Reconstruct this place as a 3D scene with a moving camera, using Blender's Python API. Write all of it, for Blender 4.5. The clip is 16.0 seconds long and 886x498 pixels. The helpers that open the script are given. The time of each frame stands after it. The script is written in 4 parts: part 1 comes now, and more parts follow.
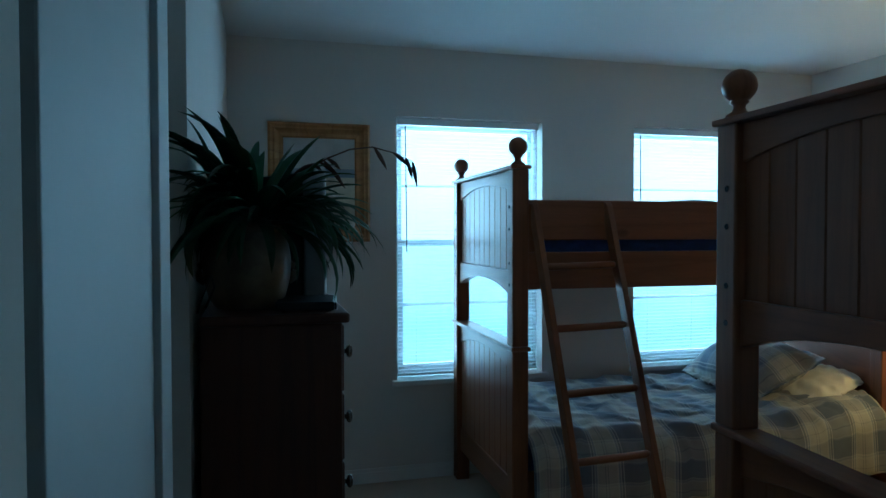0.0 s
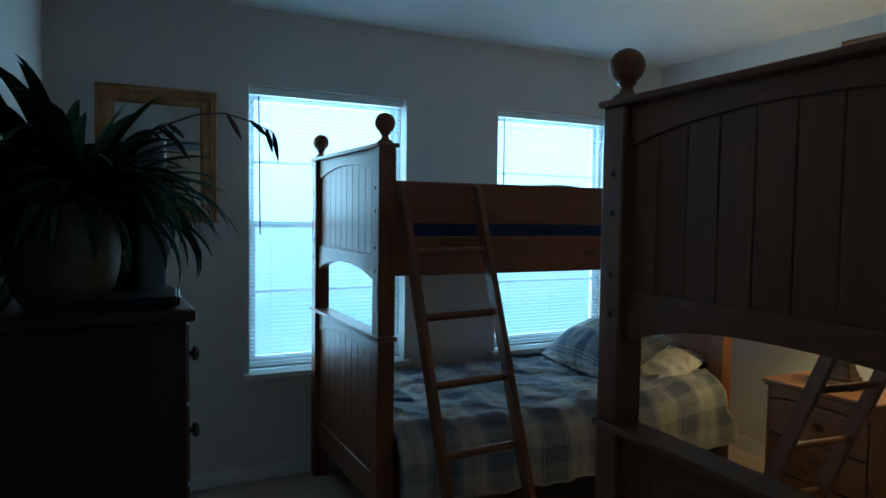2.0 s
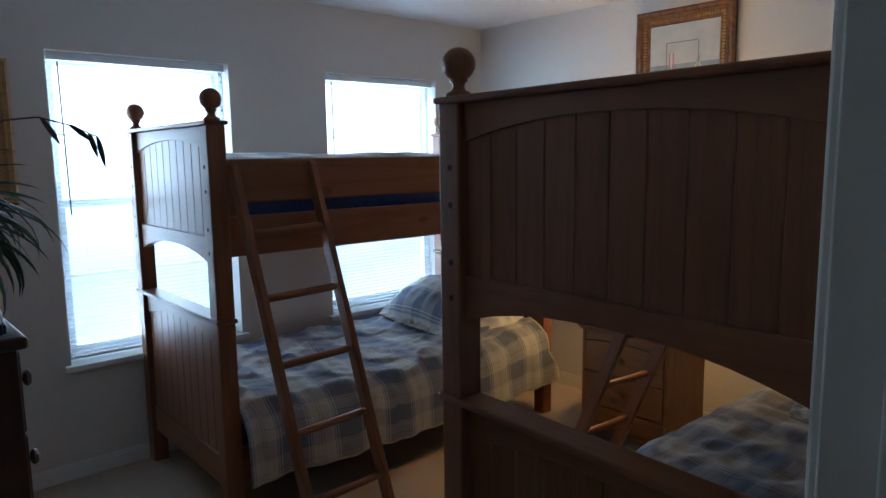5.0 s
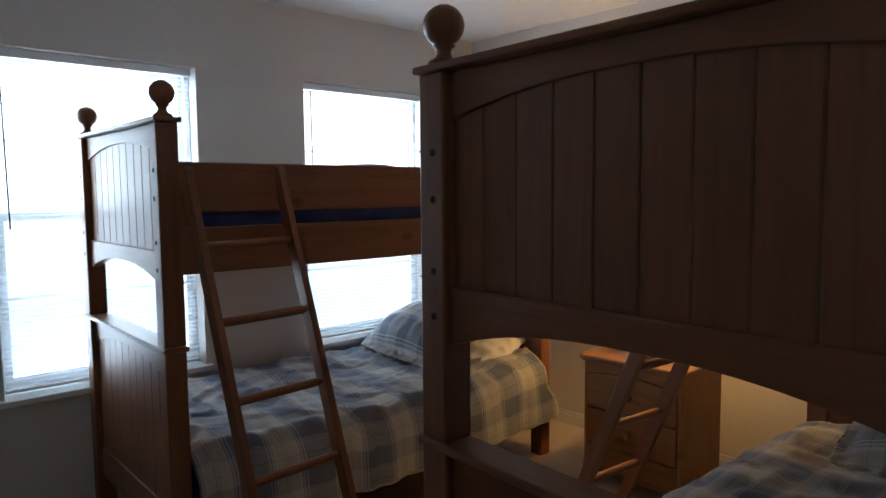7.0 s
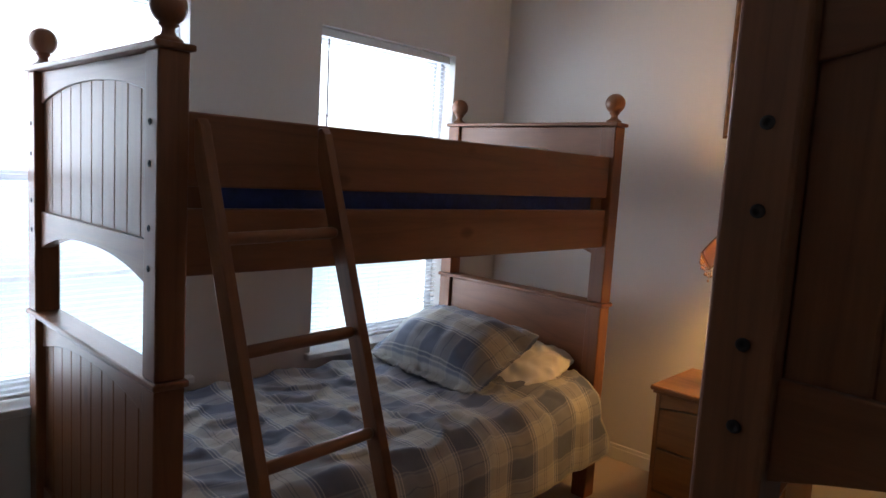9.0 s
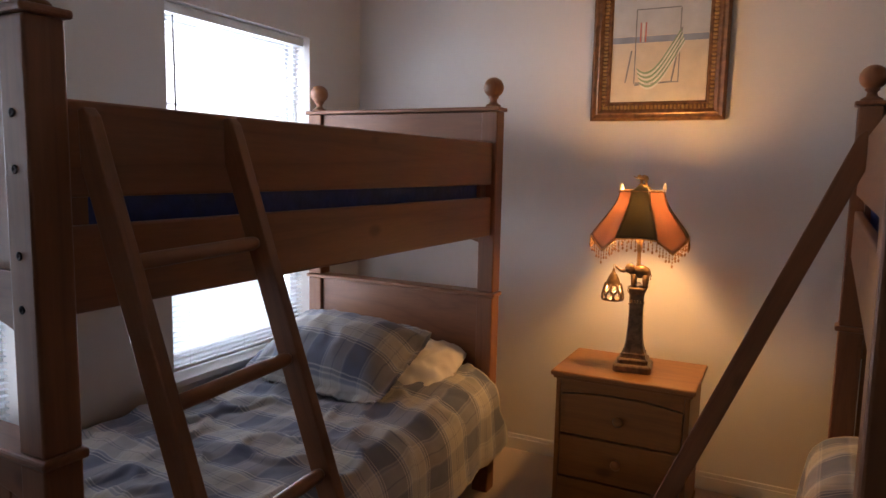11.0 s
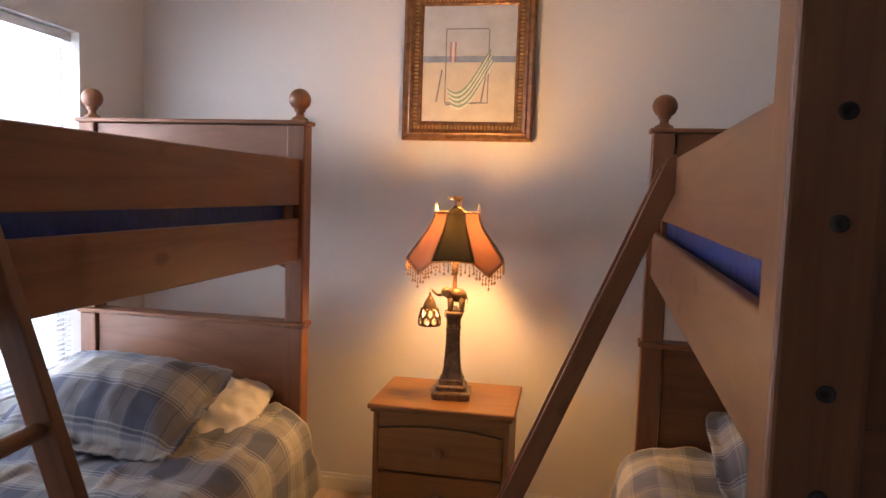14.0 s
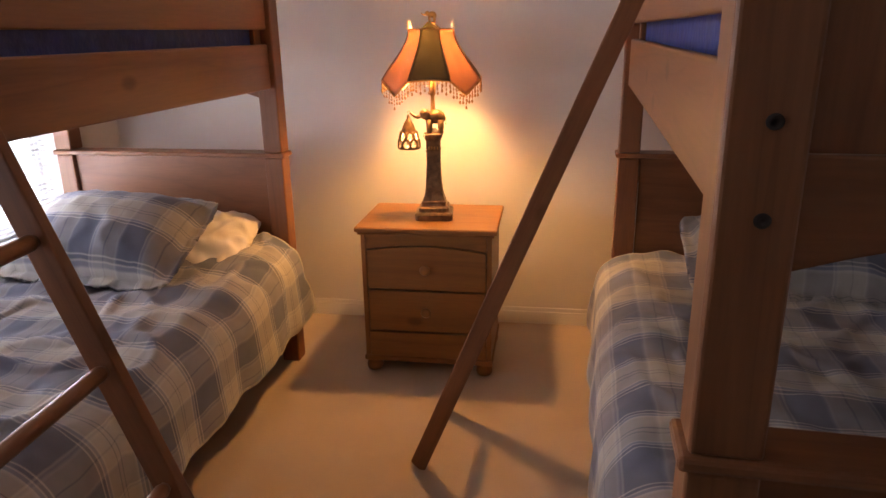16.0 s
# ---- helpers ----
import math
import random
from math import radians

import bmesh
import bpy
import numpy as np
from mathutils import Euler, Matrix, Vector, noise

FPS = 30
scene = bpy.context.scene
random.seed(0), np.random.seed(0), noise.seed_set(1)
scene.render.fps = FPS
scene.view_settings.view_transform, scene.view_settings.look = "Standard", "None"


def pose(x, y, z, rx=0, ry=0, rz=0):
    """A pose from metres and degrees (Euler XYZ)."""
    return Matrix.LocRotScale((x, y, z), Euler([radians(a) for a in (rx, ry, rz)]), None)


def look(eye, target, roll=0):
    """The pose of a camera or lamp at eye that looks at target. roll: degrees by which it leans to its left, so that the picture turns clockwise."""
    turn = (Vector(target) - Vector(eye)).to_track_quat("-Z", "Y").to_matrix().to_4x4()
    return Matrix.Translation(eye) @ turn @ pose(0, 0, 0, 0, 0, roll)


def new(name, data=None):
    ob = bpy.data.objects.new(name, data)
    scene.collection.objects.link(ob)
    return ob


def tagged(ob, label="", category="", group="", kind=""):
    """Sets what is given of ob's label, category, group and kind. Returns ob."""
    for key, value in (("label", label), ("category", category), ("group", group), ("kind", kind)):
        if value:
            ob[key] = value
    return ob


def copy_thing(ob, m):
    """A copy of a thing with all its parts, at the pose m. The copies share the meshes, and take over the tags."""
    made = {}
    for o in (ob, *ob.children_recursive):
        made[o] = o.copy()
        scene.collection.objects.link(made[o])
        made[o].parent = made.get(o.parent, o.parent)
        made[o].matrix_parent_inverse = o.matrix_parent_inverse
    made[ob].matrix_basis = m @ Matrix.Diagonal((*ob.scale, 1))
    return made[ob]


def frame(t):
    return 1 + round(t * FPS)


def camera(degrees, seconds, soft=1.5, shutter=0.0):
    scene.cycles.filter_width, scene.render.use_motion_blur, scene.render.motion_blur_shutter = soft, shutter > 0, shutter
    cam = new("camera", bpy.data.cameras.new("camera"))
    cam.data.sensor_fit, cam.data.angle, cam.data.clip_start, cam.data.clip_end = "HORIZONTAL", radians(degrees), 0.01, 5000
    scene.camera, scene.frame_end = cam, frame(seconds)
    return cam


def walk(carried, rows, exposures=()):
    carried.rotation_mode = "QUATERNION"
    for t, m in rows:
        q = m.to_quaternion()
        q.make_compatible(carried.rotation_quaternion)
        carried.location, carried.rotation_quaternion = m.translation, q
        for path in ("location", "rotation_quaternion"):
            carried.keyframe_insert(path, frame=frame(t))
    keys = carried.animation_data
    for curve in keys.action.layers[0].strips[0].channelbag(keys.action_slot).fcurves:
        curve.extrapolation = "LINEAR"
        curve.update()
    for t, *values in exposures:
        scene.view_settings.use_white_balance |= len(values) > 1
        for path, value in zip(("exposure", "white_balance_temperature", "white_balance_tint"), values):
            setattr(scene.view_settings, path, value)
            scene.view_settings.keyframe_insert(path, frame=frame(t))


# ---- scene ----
cam = camera(65.9, 16.0)

PATH = [
    (0, (-3.551, -3.776, 1.407), (-3.033, -1.845, 1.356), -0.1),
    (0.2, (-3.522, -3.708, 1.411), (-2.94, -1.796, 1.343), -0.1),
    (0.5, (-3.534, -3.631, 1.395), (-2.905, -1.733, 1.334), -0.3),
    (1, (-3.523, -3.581, 1.409), (-2.819, -1.711, 1.331), 0.2),
    (1.5, (-3.521, -3.57, 1.411), (-2.721, -1.74, 1.316), -0.3),
    (2, (-3.532, -3.571, 1.413), (-2.614, -1.797, 1.309), 0.8),
    (2.5, (-3.559, -3.571, 1.451), (-2.482, -1.892, 1.314), 1),
    (3, (-3.584, -3.575, 1.498), (-2.372, -1.997, 1.299), 1.4),
    (3.5, (-3.588, -3.586, 1.539), (-2.318, -2.064, 1.276), 0.9),
    (4, (-3.604, -3.593, 1.574), (-2.307, -2.094, 1.305), 0.1),
    (4.2, (-3.604, -3.592, 1.576), (-2.3, -2.1, 1.304), -0.1),
    (6.3, (-3.495, -3.545, 1.458), (-2.15, -2.083, 1.219), -1.8),
    (6.5, (-3.461, -3.501, 1.453), (-2.105, -2.049, 1.225), -1.7),
    (7, (-3.349, -3.344, 1.435), (-2.002, -1.875, 1.267), -0.5),
    (7.5, (-3.295, -3.19, 1.418), (-2.008, -1.666, 1.273), 0.2),
    (8, (-3.245, -2.956, 1.426), (-1.884, -1.5, 1.264), 2),
    (8.2, (-3.211, -2.887, 1.446), (-1.849, -1.439, 1.243), 2.1),
    (10.3, (-3.179, -2.155, 1.429), (-1.486, -1.107, 1.228), 3.4),
    (10.5, (-3.201, -2.155, 1.445), (-1.479, -1.162, 1.226), 2.5),
    (11, (-3.217, -2.152, 1.436), (-1.443, -1.26, 1.2), 1.2),
    (11.5, (-3.214, -2.122, 1.428), (-1.401, -1.308, 1.208), 0.2),
    (12, (-3.162, -2.118, 1.431), (-1.337, -1.332, 1.205), -0.3),
    (12.5, (-3.085, -2.104, 1.429), (-1.241, -1.361, 1.211), 0),
    (13, (-3.039, -2.085, 1.431), (-1.138, -1.489, 1.256), 1.1),
    (13.5, (-3.046, -2.064, 1.436), (-1.107, -1.602, 1.279), 1.7),
    (14, (-3.044, -2.054, 1.433), (-1.083, -1.698, 1.27), 1.9),
    (14.5, (-3.05, -2.047, 1.423), (-1.078, -1.762, 1.252), 1.3),
    (14.7, (-3.054, -2.046, 1.405), (-1.086, -1.766, 1.183), 1.0),
    (15, (-3.056, -2.052, 1.38), (-1.113, -1.764, 1.003), 0.7),
    (15.5, (-3.076, -2.059, 1.363), (-1.167, -1.783, 0.835), -0.6),
    (16, (-3.079, -2.077, 1.352), (-1.196, -1.783, 0.745), -0.9),
]
walk(cam, [(t, look(eye, target, roll)) for t, eye, target, roll in PATH],
     [(0.0, -1.16, 3960, -20), (1.0, -1.33, 3990, -20), (2.5, -1.43, 4230, -17), (3.5, -1.1, 4530, -9), (4.2, -0.78, 4630, -2), (6.5, -0.58, 5420, 6), (8.2, -0.8, 5680, 9),
      (10.5, -0.86, 6250, 23), (12.5, -0.53, 6200, 22), (14.5, -0.07, 6150, 24), (16.0, 0.17, 6850, 29)])

# ---- world and lights ----
world = bpy.data.worlds.new("sky")
scene.world = world
world.use_nodes = True
wn = world.node_tree.nodes
sky = wn.new("ShaderNodeTexSky")
sky.sky_type = 'NISHITA'
sky.sun_disc = False
sky.sun_elevation = radians(48)
sky.sun_rotation = radians(200)
world.node_tree.links.new(sky.outputs[0], wn["Background"].inputs[0])
wn["Background"].inputs[1].default_value = 0.12

W1 = (-2.807, -1.927)
W2 = (-1.318, -0.441)
SILL_Z, HEAD_Z = 0.570, 2.053
CEIL = 2.44
WEST, SOUTH = -3.71, -3.359
NICHE_X, NICHE_Y = -3.90, -2.10
WINDOW_WATTS = 140
BULB_WATTS = 47
SKY_GLOW = 4.2


def lamp(name, kind, m, watts, colour, size=0.05, size_y=None):
    data = bpy.data.lights.new(name, kind)
    data.energy, data.color = watts, colour
    if kind == 'AREA':
        data.shape, data.size, data.size_y = 'RECTANGLE', size, size_y
    else:
        data.shadow_soft_size = size
    ob = new(name, data)
    ob.matrix_world = m
    return ob


for x0, x1 in (W1, W2):
    lamp("window_daylight", 'AREA', look(((x0 + x1) / 2, 0.36, 1.34), ((x0 + x1) / 2, -3, 1.1)),
         WINDOW_WATTS, (0.86, 0.95, 1.0), x1 - x0 + 0.5, 1.9)
# Lamp's light split over two assumed bulbs to glow above and below the shade
for z, share, size in ((1.284, 0.54, 0.060), (1.322, 0.46, 0.028)):
    lamp("bulb_light", 'POINT', pose(-0.408, -1.628, z), BULB_WATTS * share, (1.0, 0.515, 0.135), size)
lamp("lantern_light", 'POINT', pose(-0.418, -1.532, 0.958), 2.4, (1.0, 0.64, 0.28), 0.012)


# ---- materials ----
def material(name):
    mat = bpy.data.materials.new(name)
    mat.use_nodes = True
    return mat, mat.node_tree.nodes, mat.node_tree.links, mat.node_tree.nodes["Principled BSDF"]


def ramp(nodes, stops, constant=False):
    r = nodes.new("ShaderNodeValToRGB")
    if constant:
        r.color_ramp.interpolation = 'CONSTANT'
    els = r.color_ramp.elements
    while len(els) < len(stops):
        els.new(0.5)
    for e, (p, c) in zip(els, stops):
        e.position, e.color = p, (*c, 1)
    return r


def coords(nodes, links, scale=(1, 1, 1), shuffle=0.0):
    tc, mp = nodes.new("ShaderNodeTexCoord"), nodes.new("ShaderNodeMapping")
    mp.inputs["Scale"].default_value = scale
    links.new(tc.outputs["Object"], mp.inputs["Vector"])
    if shuffle:
        info, mul = nodes.new("ShaderNodeObjectInfo"), nodes.new("ShaderNodeMath")
        mul.operation = 'MULTIPLY'
        mul.inputs[1].default_value = shuffle
        links.new(info.outputs["Random"], mul.inputs[0])
        links.new(mul.outputs[0], mp.inputs["Location"])
    return mp


def noise_tex(nodes, links, vec, scale, detail=4, rough=0.55, warp=0.0):
    n = nodes.new("ShaderNodeTexNoise")
    n.inputs["Scale"].default_value, n.inputs["Detail"].default_value = scale, detail
    n.inputs["Roughness"].default_value, n.inputs["Distortion"].default_value = rough, warp
    links.new(vec.outputs[0], n.inputs["Vector"])
    return n


def bump(nodes, links, bsdf, height, strength, distance):
    b = nodes.new("ShaderNodeBump")
    b.inputs["Strength"].default_value, b.inputs["Distance"].default_value = strength, distance
    links.new(height, b.inputs["Height"])
    links.new(b.outputs[0], bsdf.inputs["Normal"])


def plain(name, colour, rough=0.5, metal=0.0, vary=0.12, scale=14, bumps=0.0, fine=180, clear=0.0, shuffle=0.0):
    mat, n, l, b = material(name)
    v = coords(n, l, shuffle=shuffle)
    a = noise_tex(n, l, v, scale, 5)
    lo = tuple(c * (1 - vary) for c in colour)
    hi = tuple(min(1, c * (1 + vary)) for c in colour)
    r = ramp(n, [(0.3, lo), (0.7, hi)])
    l.new(a.outputs[0], r.inputs[0])
    l.new(r.outputs[0], b.inputs["Base Color"])
    b.inputs["Roughness"].default_value, b.inputs["Metallic"].default_value = rough, metal
    b.inputs["Coat Weight"].default_value = clear
    if bumps:
        f = noise_tex(n, l, v, fine, 3)
        bump(n, l, b, f.outputs[0], 0.5, bumps)
    return mat


def wood(name, axis, dark, light, rough=0.44):
    """Varnished pine with its grain along one axis, darker late-wood lines and a few knots."""
    mat, n, l, b = material(name)
    stretch = [6.0, 6.0, 6.0]
    stretch["xyz".index(axis)] = 0.42
    v = coords(n, l, stretch, 7.0)
    big = noise_tex(n, l, v, 1.1, 3, 0.5, 0.8)
    wave = n.new("ShaderNodeMath")
    wave.operation = 'MULTIPLY'
    wave.inputs[1].default_value = 6.0
    l.new(big.outputs[0], wave.inputs[0])
    fr = n.new("ShaderNodeMath")
    fr.operation = 'FRACT'
    l.new(wave.outputs[0], fr.inputs[0])
    mid = tuple(0.35 * p + 0.65 * q for p, q in zip(dark, light))
    r = ramp(n, [(0.0, mid), (0.4, light), (0.80, mid), (0.95, tuple(0.5 * p + 0.5 * q for p, q in zip(dark, mid))), (1.0, mid)])
    l.new(fr.outputs[0], r.inputs[0])
    grain = noise_tex(n, l, v, 26, 4)
    gr = ramp(n, [(0.3, (0.86, 0.86, 0.86)), (0.65, (1.04, 1.04, 1.04))])
    l.new(grain.outputs[0], gr.inputs[0])
    mul = n.new("ShaderNodeMix")
    mul.data_type, mul.blend_type = 'RGBA', 'MULTIPLY'
    mul.inputs["Factor"].default_value = 0.8
    l.new(r.outputs[0], mul.inputs["A"])
    l.new(gr.outputs[0], mul.inputs["B"])
    kv = coords(n, l, [5.5 if a != axis else 3.2 for a in "xyz"], 3.0)
    vor = n.new("ShaderNodeTexVoronoi")
    vor.inputs["Scale"].default_value = 1.0
    vor.inputs["Randomness"].default_value = 1.0
    l.new(kv.outputs[0], vor.inputs["Vector"])
    kr = ramp(n, [(0.0, (0.22, 0.16, 0.12)), (0.07, (0.4, 0.3, 0.24)), (0.13, (1, 1, 1))])
    l.new(vor.outputs["Distance"], kr.inputs[0])
    knot = n.new("ShaderNodeMix")
    knot.data_type, knot.blend_type = 'RGBA', 'MULTIPLY'
    knot.inputs["Factor"].default_value = 0.6
    l.new(mul.outputs["Result"], knot.inputs["A"])
    l.new(kr.outputs[0], knot.inputs["B"])
    l.new(knot.outputs["Result"], b.inputs["Base Color"])
    b.inputs["Roughness"].default_value = rough
    b.inputs["Coat Weight"].default_value = 0.14
    b.inputs["Specular IOR Level"].default_value = 0.35
    b.inputs["Coat Roughness"].default_value = 0.30
    bump(n, l, b, grain.outputs[0], 0.25, 0.0006)
    return mat


PINE_D, PINE_L = (0.158, 0.0595, 0.0245), (0.231, 0.0925, 0.038)
WOOD_X = wood("pine_lengthwise", "x", PINE_D, PINE_L)
WOOD_Y = wood("pine_crosswise", "y", PINE_D, PINE_L)
WOOD_Z = wood("pine_upright", "z", PINE_D, PINE_L)
CHEST_Y = wood("stained_chest_wood", "y", (0.050, 0.021, 0.013), (0.090, 0.037, 0.021))
CHEST_Z = wood("stained_chest_wood_upright", "z", (0.050, 0.021, 0.013), (0.090, 0.037, 0.021))
STAND_Y = wood("golden_pine", "y", (0.185, 0.075, 0.022), (0.270, 0.120, 0.034))
STAND_Z = wood("golden_pine_upright", "z", (0.185, 0.075, 0.022), (0.270, 0.120, 0.034))
OAK = wood("gilded_oak_frame", "z", (0.24, 0.12, 0.04), (0.42, 0.23, 0.08), 0.4)

WALL = plain("wall_paint", (0.70, 0.675, 0.64), 0.75, 0, 0.025, 1.4, 0.0012, 260)
CEILING = plain("ceiling_paint", (0.80, 0.80, 0.79), 0.85, 0, 0.02, 1.5, 0.003, 120)
TRIM = plain("white_gloss_trim", (0.78, 0.78, 0.76), 0.3, 0, 0.03, 5)
DOOR_PAINT = plain("white_door_paint", (0.68, 0.69, 0.69), 0.62, 0, 0.03, 3, 0.0003, 90)
# White with a cream tint: warm light from the hall is put into the colour
FRAME_PAINT = plain("white_eggshell_paint_warm_lit", (0.75, 0.71, 0.64), 0.85, 0, 0.03, 4, 0.0004, 110)
VINYL = plain("white_window_vinyl", (0.80, 0.81, 0.82), 0.35, 0, 0.02, 8)
BOLT = plain("dark_bolt_metal", (0.022, 0.014, 0.011), 0.75, 0.0, 0.2, 60)
CHROME = plain("dark_nickel_knob", (0.16, 0.15, 0.14), 0.25, 1.0, 0.1, 30)
NAVY = plain("blue_mattress_ticking", (0.013, 0.038, 0.185), 0.5, 0, 0.25, 25, 0.008, 34)
HEM = plain("cream_cotton_hem", (0.42, 0.40, 0.36), 0.9, 0, 0.2, 40)
LINEN = plain("white_pillowcase_cotton", (0.74, 0.71, 0.66), 0.85, 0, 0.05, 12, 0.002, 60)
BRONZE = plain("antique_bronze", (0.17, 0.105, 0.055), 0.42, 0.45, 0.45, 45, 0.0015, 120)
GOLD = plain("worn_gilt", (0.46, 0.27, 0.10), 0.35, 0.6, 0.35, 50, 0.001, 160)
FRAME_BROWN = plain("bronze_brown_frame", (0.20, 0.095, 0.04), 0.35, 0.35, 0.4, 40, 0.001, 140)
POT = plain("brown_glazed_earthenware", (0.16, 0.12, 0.075), 0.4, 0, 0.35, 20, 0.0015, 70)
SOIL = plain("moss", (0.035, 0.045, 0.02), 0.95, 0, 0.5, 60, 0.01, 90)
LEAF = plain("silk_leaf_green", (0.035, 0.085, 0.03), 0.45, 0, 0.4, 9, 0.0005, 60, shuffle=9)
LEAF_DRY = plain("silk_leaf_reddish", (0.085, 0.05, 0.035), 0.5, 0, 0.4, 20)
BLACK = plain("black_plastic", (0.012, 0.012, 0.013), 0.35, 0, 0.2, 30)
SILVER = plain("silver_plastic", (0.38, 0.39, 0.40), 0.35, 0.3, 0.05, 30)
CABLE = plain("grey_cable_and_backlit_wand", (0.03, 0.03, 0.03), 0.5)
MAT_PAPER = plain("cream_mat", (0.70, 0.63, 0.50), 0.8, 0, 0.03, 12)


def carpet():
    mat, n, l, b = material("beige_cut_pile_carpet")
    v = coords(n, l)
    f = noise_tex(n, l, v, 330, 3, 0.7)
    g = noise_tex(n, l, v, 3.5, 4)
    r = ramp(n, [(0.25, (0.46, 0.348, 0.246)), (0.75, (0.67, 0.528, 0.390))])
    l.new(f.outputs[0], r.inputs[0])
    r2 = ramp(n, [(0.3, (0.86, 0.86, 0.86)), (0.7, (1.04, 1.03, 1.02))])
    l.new(g.outputs[0], r2.inputs[0])
    m = n.new("ShaderNodeMix")
    m.data_type, m.blend_type = 'RGBA', 'MULTIPLY'
    m.inputs["Factor"].default_value = 1.0
    l.new(r.outputs[0], m.inputs["A"])
    l.new(r2.outputs[0], m.inputs["B"])
    l.new(m.outputs["Result"], b.inputs["Base Color"])
    b.inputs["Roughness"].default_value = 0.95
    b.inputs["Sheen Weight"].default_value = 0.3
    bump(n, l, b, f.outputs[0], 0.9, 0.006)
    return mat


def plaid(name, size=0.275):
    """Woven plaid of slate blue, cream and grey, laid along the cloth's own length and width."""
    mat, n, l, b = material(name)
    uv, sep = n.new("ShaderNodeUVMap"), n.new("ShaderNodeSeparateXYZ")
    l.new(uv.outputs[0], sep.inputs[0])
    slate, pale, cream, grey, mid = (0.122, 0.138, 0.192), (0.54, 0.53, 0.50), (0.435, 0.412, 0.362), (0.150, 0.155, 0.180), (0.235, 0.255, 0.315)
    lengthwise = [(0.0, slate), (0.270, slate), (0.280, pale), (0.294, slate), (0.318, slate), (0.328, pale), (0.342, mid), (0.362, mid), (0.372, pale), (0.392, cream),
                  (0.505, cream), (0.512, grey), (0.522, cream), (0.552, cream), (0.559, grey), (0.569, cream), (0.705, cream), (0.735, pale), (0.745, mid),
                  (0.768, mid), (0.778, pale), (0.792, slate), (0.815, slate), (0.825, pale), (0.840, slate), (1.0, slate)]
    crosswise = [(0.0, slate), (0.34, slate), (0.365, pale), (0.39, mid), (0.43, pale), (0.46, cream), (0.64, cream), (0.66, grey), (0.68, cream), (0.86, cream), (0.89, pale), (0.92, mid), (0.95, slate)]
    sides = []
    for out, stops, k in (("X", lengthwise, 1.0), ("Y", crosswise, 0.66)):
        d, f = n.new("ShaderNodeMath"), n.new("ShaderNodeMath")
        d.operation, f.operation = 'DIVIDE', 'FRACT'
        d.inputs[1].default_value = size * k
        l.new(sep.outputs[out], d.inputs[0])
        l.new(d.outputs[0], f.inputs[0])
        r = ramp(n, stops)
        l.new(f.outputs[0], r.inputs[0])
        sides.append(r)
    m = n.new("ShaderNodeMix")
    m.data_type = 'RGBA'
    m.inputs["Factor"].default_value = 0.33
    l.new(sides[0].outputs[0], m.inputs["A"])
    l.new(sides[1].outputs[0], m.inputs["B"])
    v = coords(n, l)
    f = noise_tex(n, l, v, 240, 3)
    g = noise_tex(n, l, v, 9, 4)
    r2 = ramp(n, [(0.3, (0.84, 0.84, 0.84)), (0.7, (1.08, 1.08, 1.08))])
    l.new(g.outputs[0], r2.inputs[0])
    m2 = n.new("ShaderNodeMix")
    m2.data_type, m2.blend_type = 'RGBA', 'MULTIPLY'
    m2.inputs["Factor"].default_value = 1.0
    l.new(m.outputs["Result"], m2.inputs["A"])
    l.new(r2.outputs[0], m2.inputs["B"])
    l.new(m2.outputs["Result"], b.inputs["Base Color"])
    b.inputs["Roughness"].default_value = 0.9
    b.inputs["Sheen Weight"].default_value = 0.15
    bump(n, l, b, f.outputs[0], 0.4, 0.0012)
    return mat


def thin(name, colour, through_amount, rough=0.5):
    """Thin sheet that passes part of the light through itself."""
    mat, n, l, b = material(name)
    b.inputs["Base Color"].default_value = (*colour, 1)
    b.inputs["Roughness"].default_value = rough
    t, mix = n.new("ShaderNodeBsdfTranslucent"), n.new("ShaderNodeMixShader")
    t.inputs[0].default_value = (*colour, 1)
    mix.inputs[0].default_value = through_amount
    l.new(b.outputs[0], mix.inputs[1])
    l.new(t.outputs[0], mix.inputs[2])
    l.new(mix.outputs[0], n["Material Output"].inputs[0])
    return mat


def clear_mix(name, colour, cover, rough=0.05):
    """Mostly see-through sheet: window glass or insect screen."""
    mat, n, l, b = material(name)
    b.inputs["Base Color"].default_value = (*colour, 1)
    b.inputs["Roughness"].default_value = rough
    t, mix = n.new("ShaderNodeBsdfTransparent"), n.new("ShaderNodeMixShader")
    mix.inputs[0].default_value = cover
    l.new(t.outputs[0], mix.inputs[1])
    l.new(b.outputs[0], mix.inputs[2])
    l.new(mix.outputs[0], n["Material Output"].inputs[0])
    return mat


CARPET = carpet()
PLAID = plaid("blue_grey_plaid_cotton")
SLAT = thin("white_blind_slat", (0.86, 0.88, 0.90), 0.6)
SHADE_GREEN = thin("dark_green_shade_fabric", (0.075, 0.064, 0.036), 0.0006, 0.8)
SHADE_RED = thin("terracotta_shade_fabric", (0.33, 0.195, 0.135), 0.0008, 0.8)
BEAD = thin("amber_glass_bead", (0.42, 0.25, 0.12), 0.3, 0.1)
PALE_TIP = thin("pale_glass_tip", (0.80, 0.74, 0.62), 0.4, 0.2)
BULB_GLASS = clear_mix("bulb_glass", (1.0, 0.9, 0.75), 0.1)
AMBER = clear_mix("amber_glass_liner", (0.8, 0.5, 0.25), 0.35)
GLASS = clear_mix("window_glass", (0.8, 0.85, 0.85), 0.06)
SCREEN = clear_mix("insect_screen", (0.16, 0.2, 0.24), 0.2, 0.8)


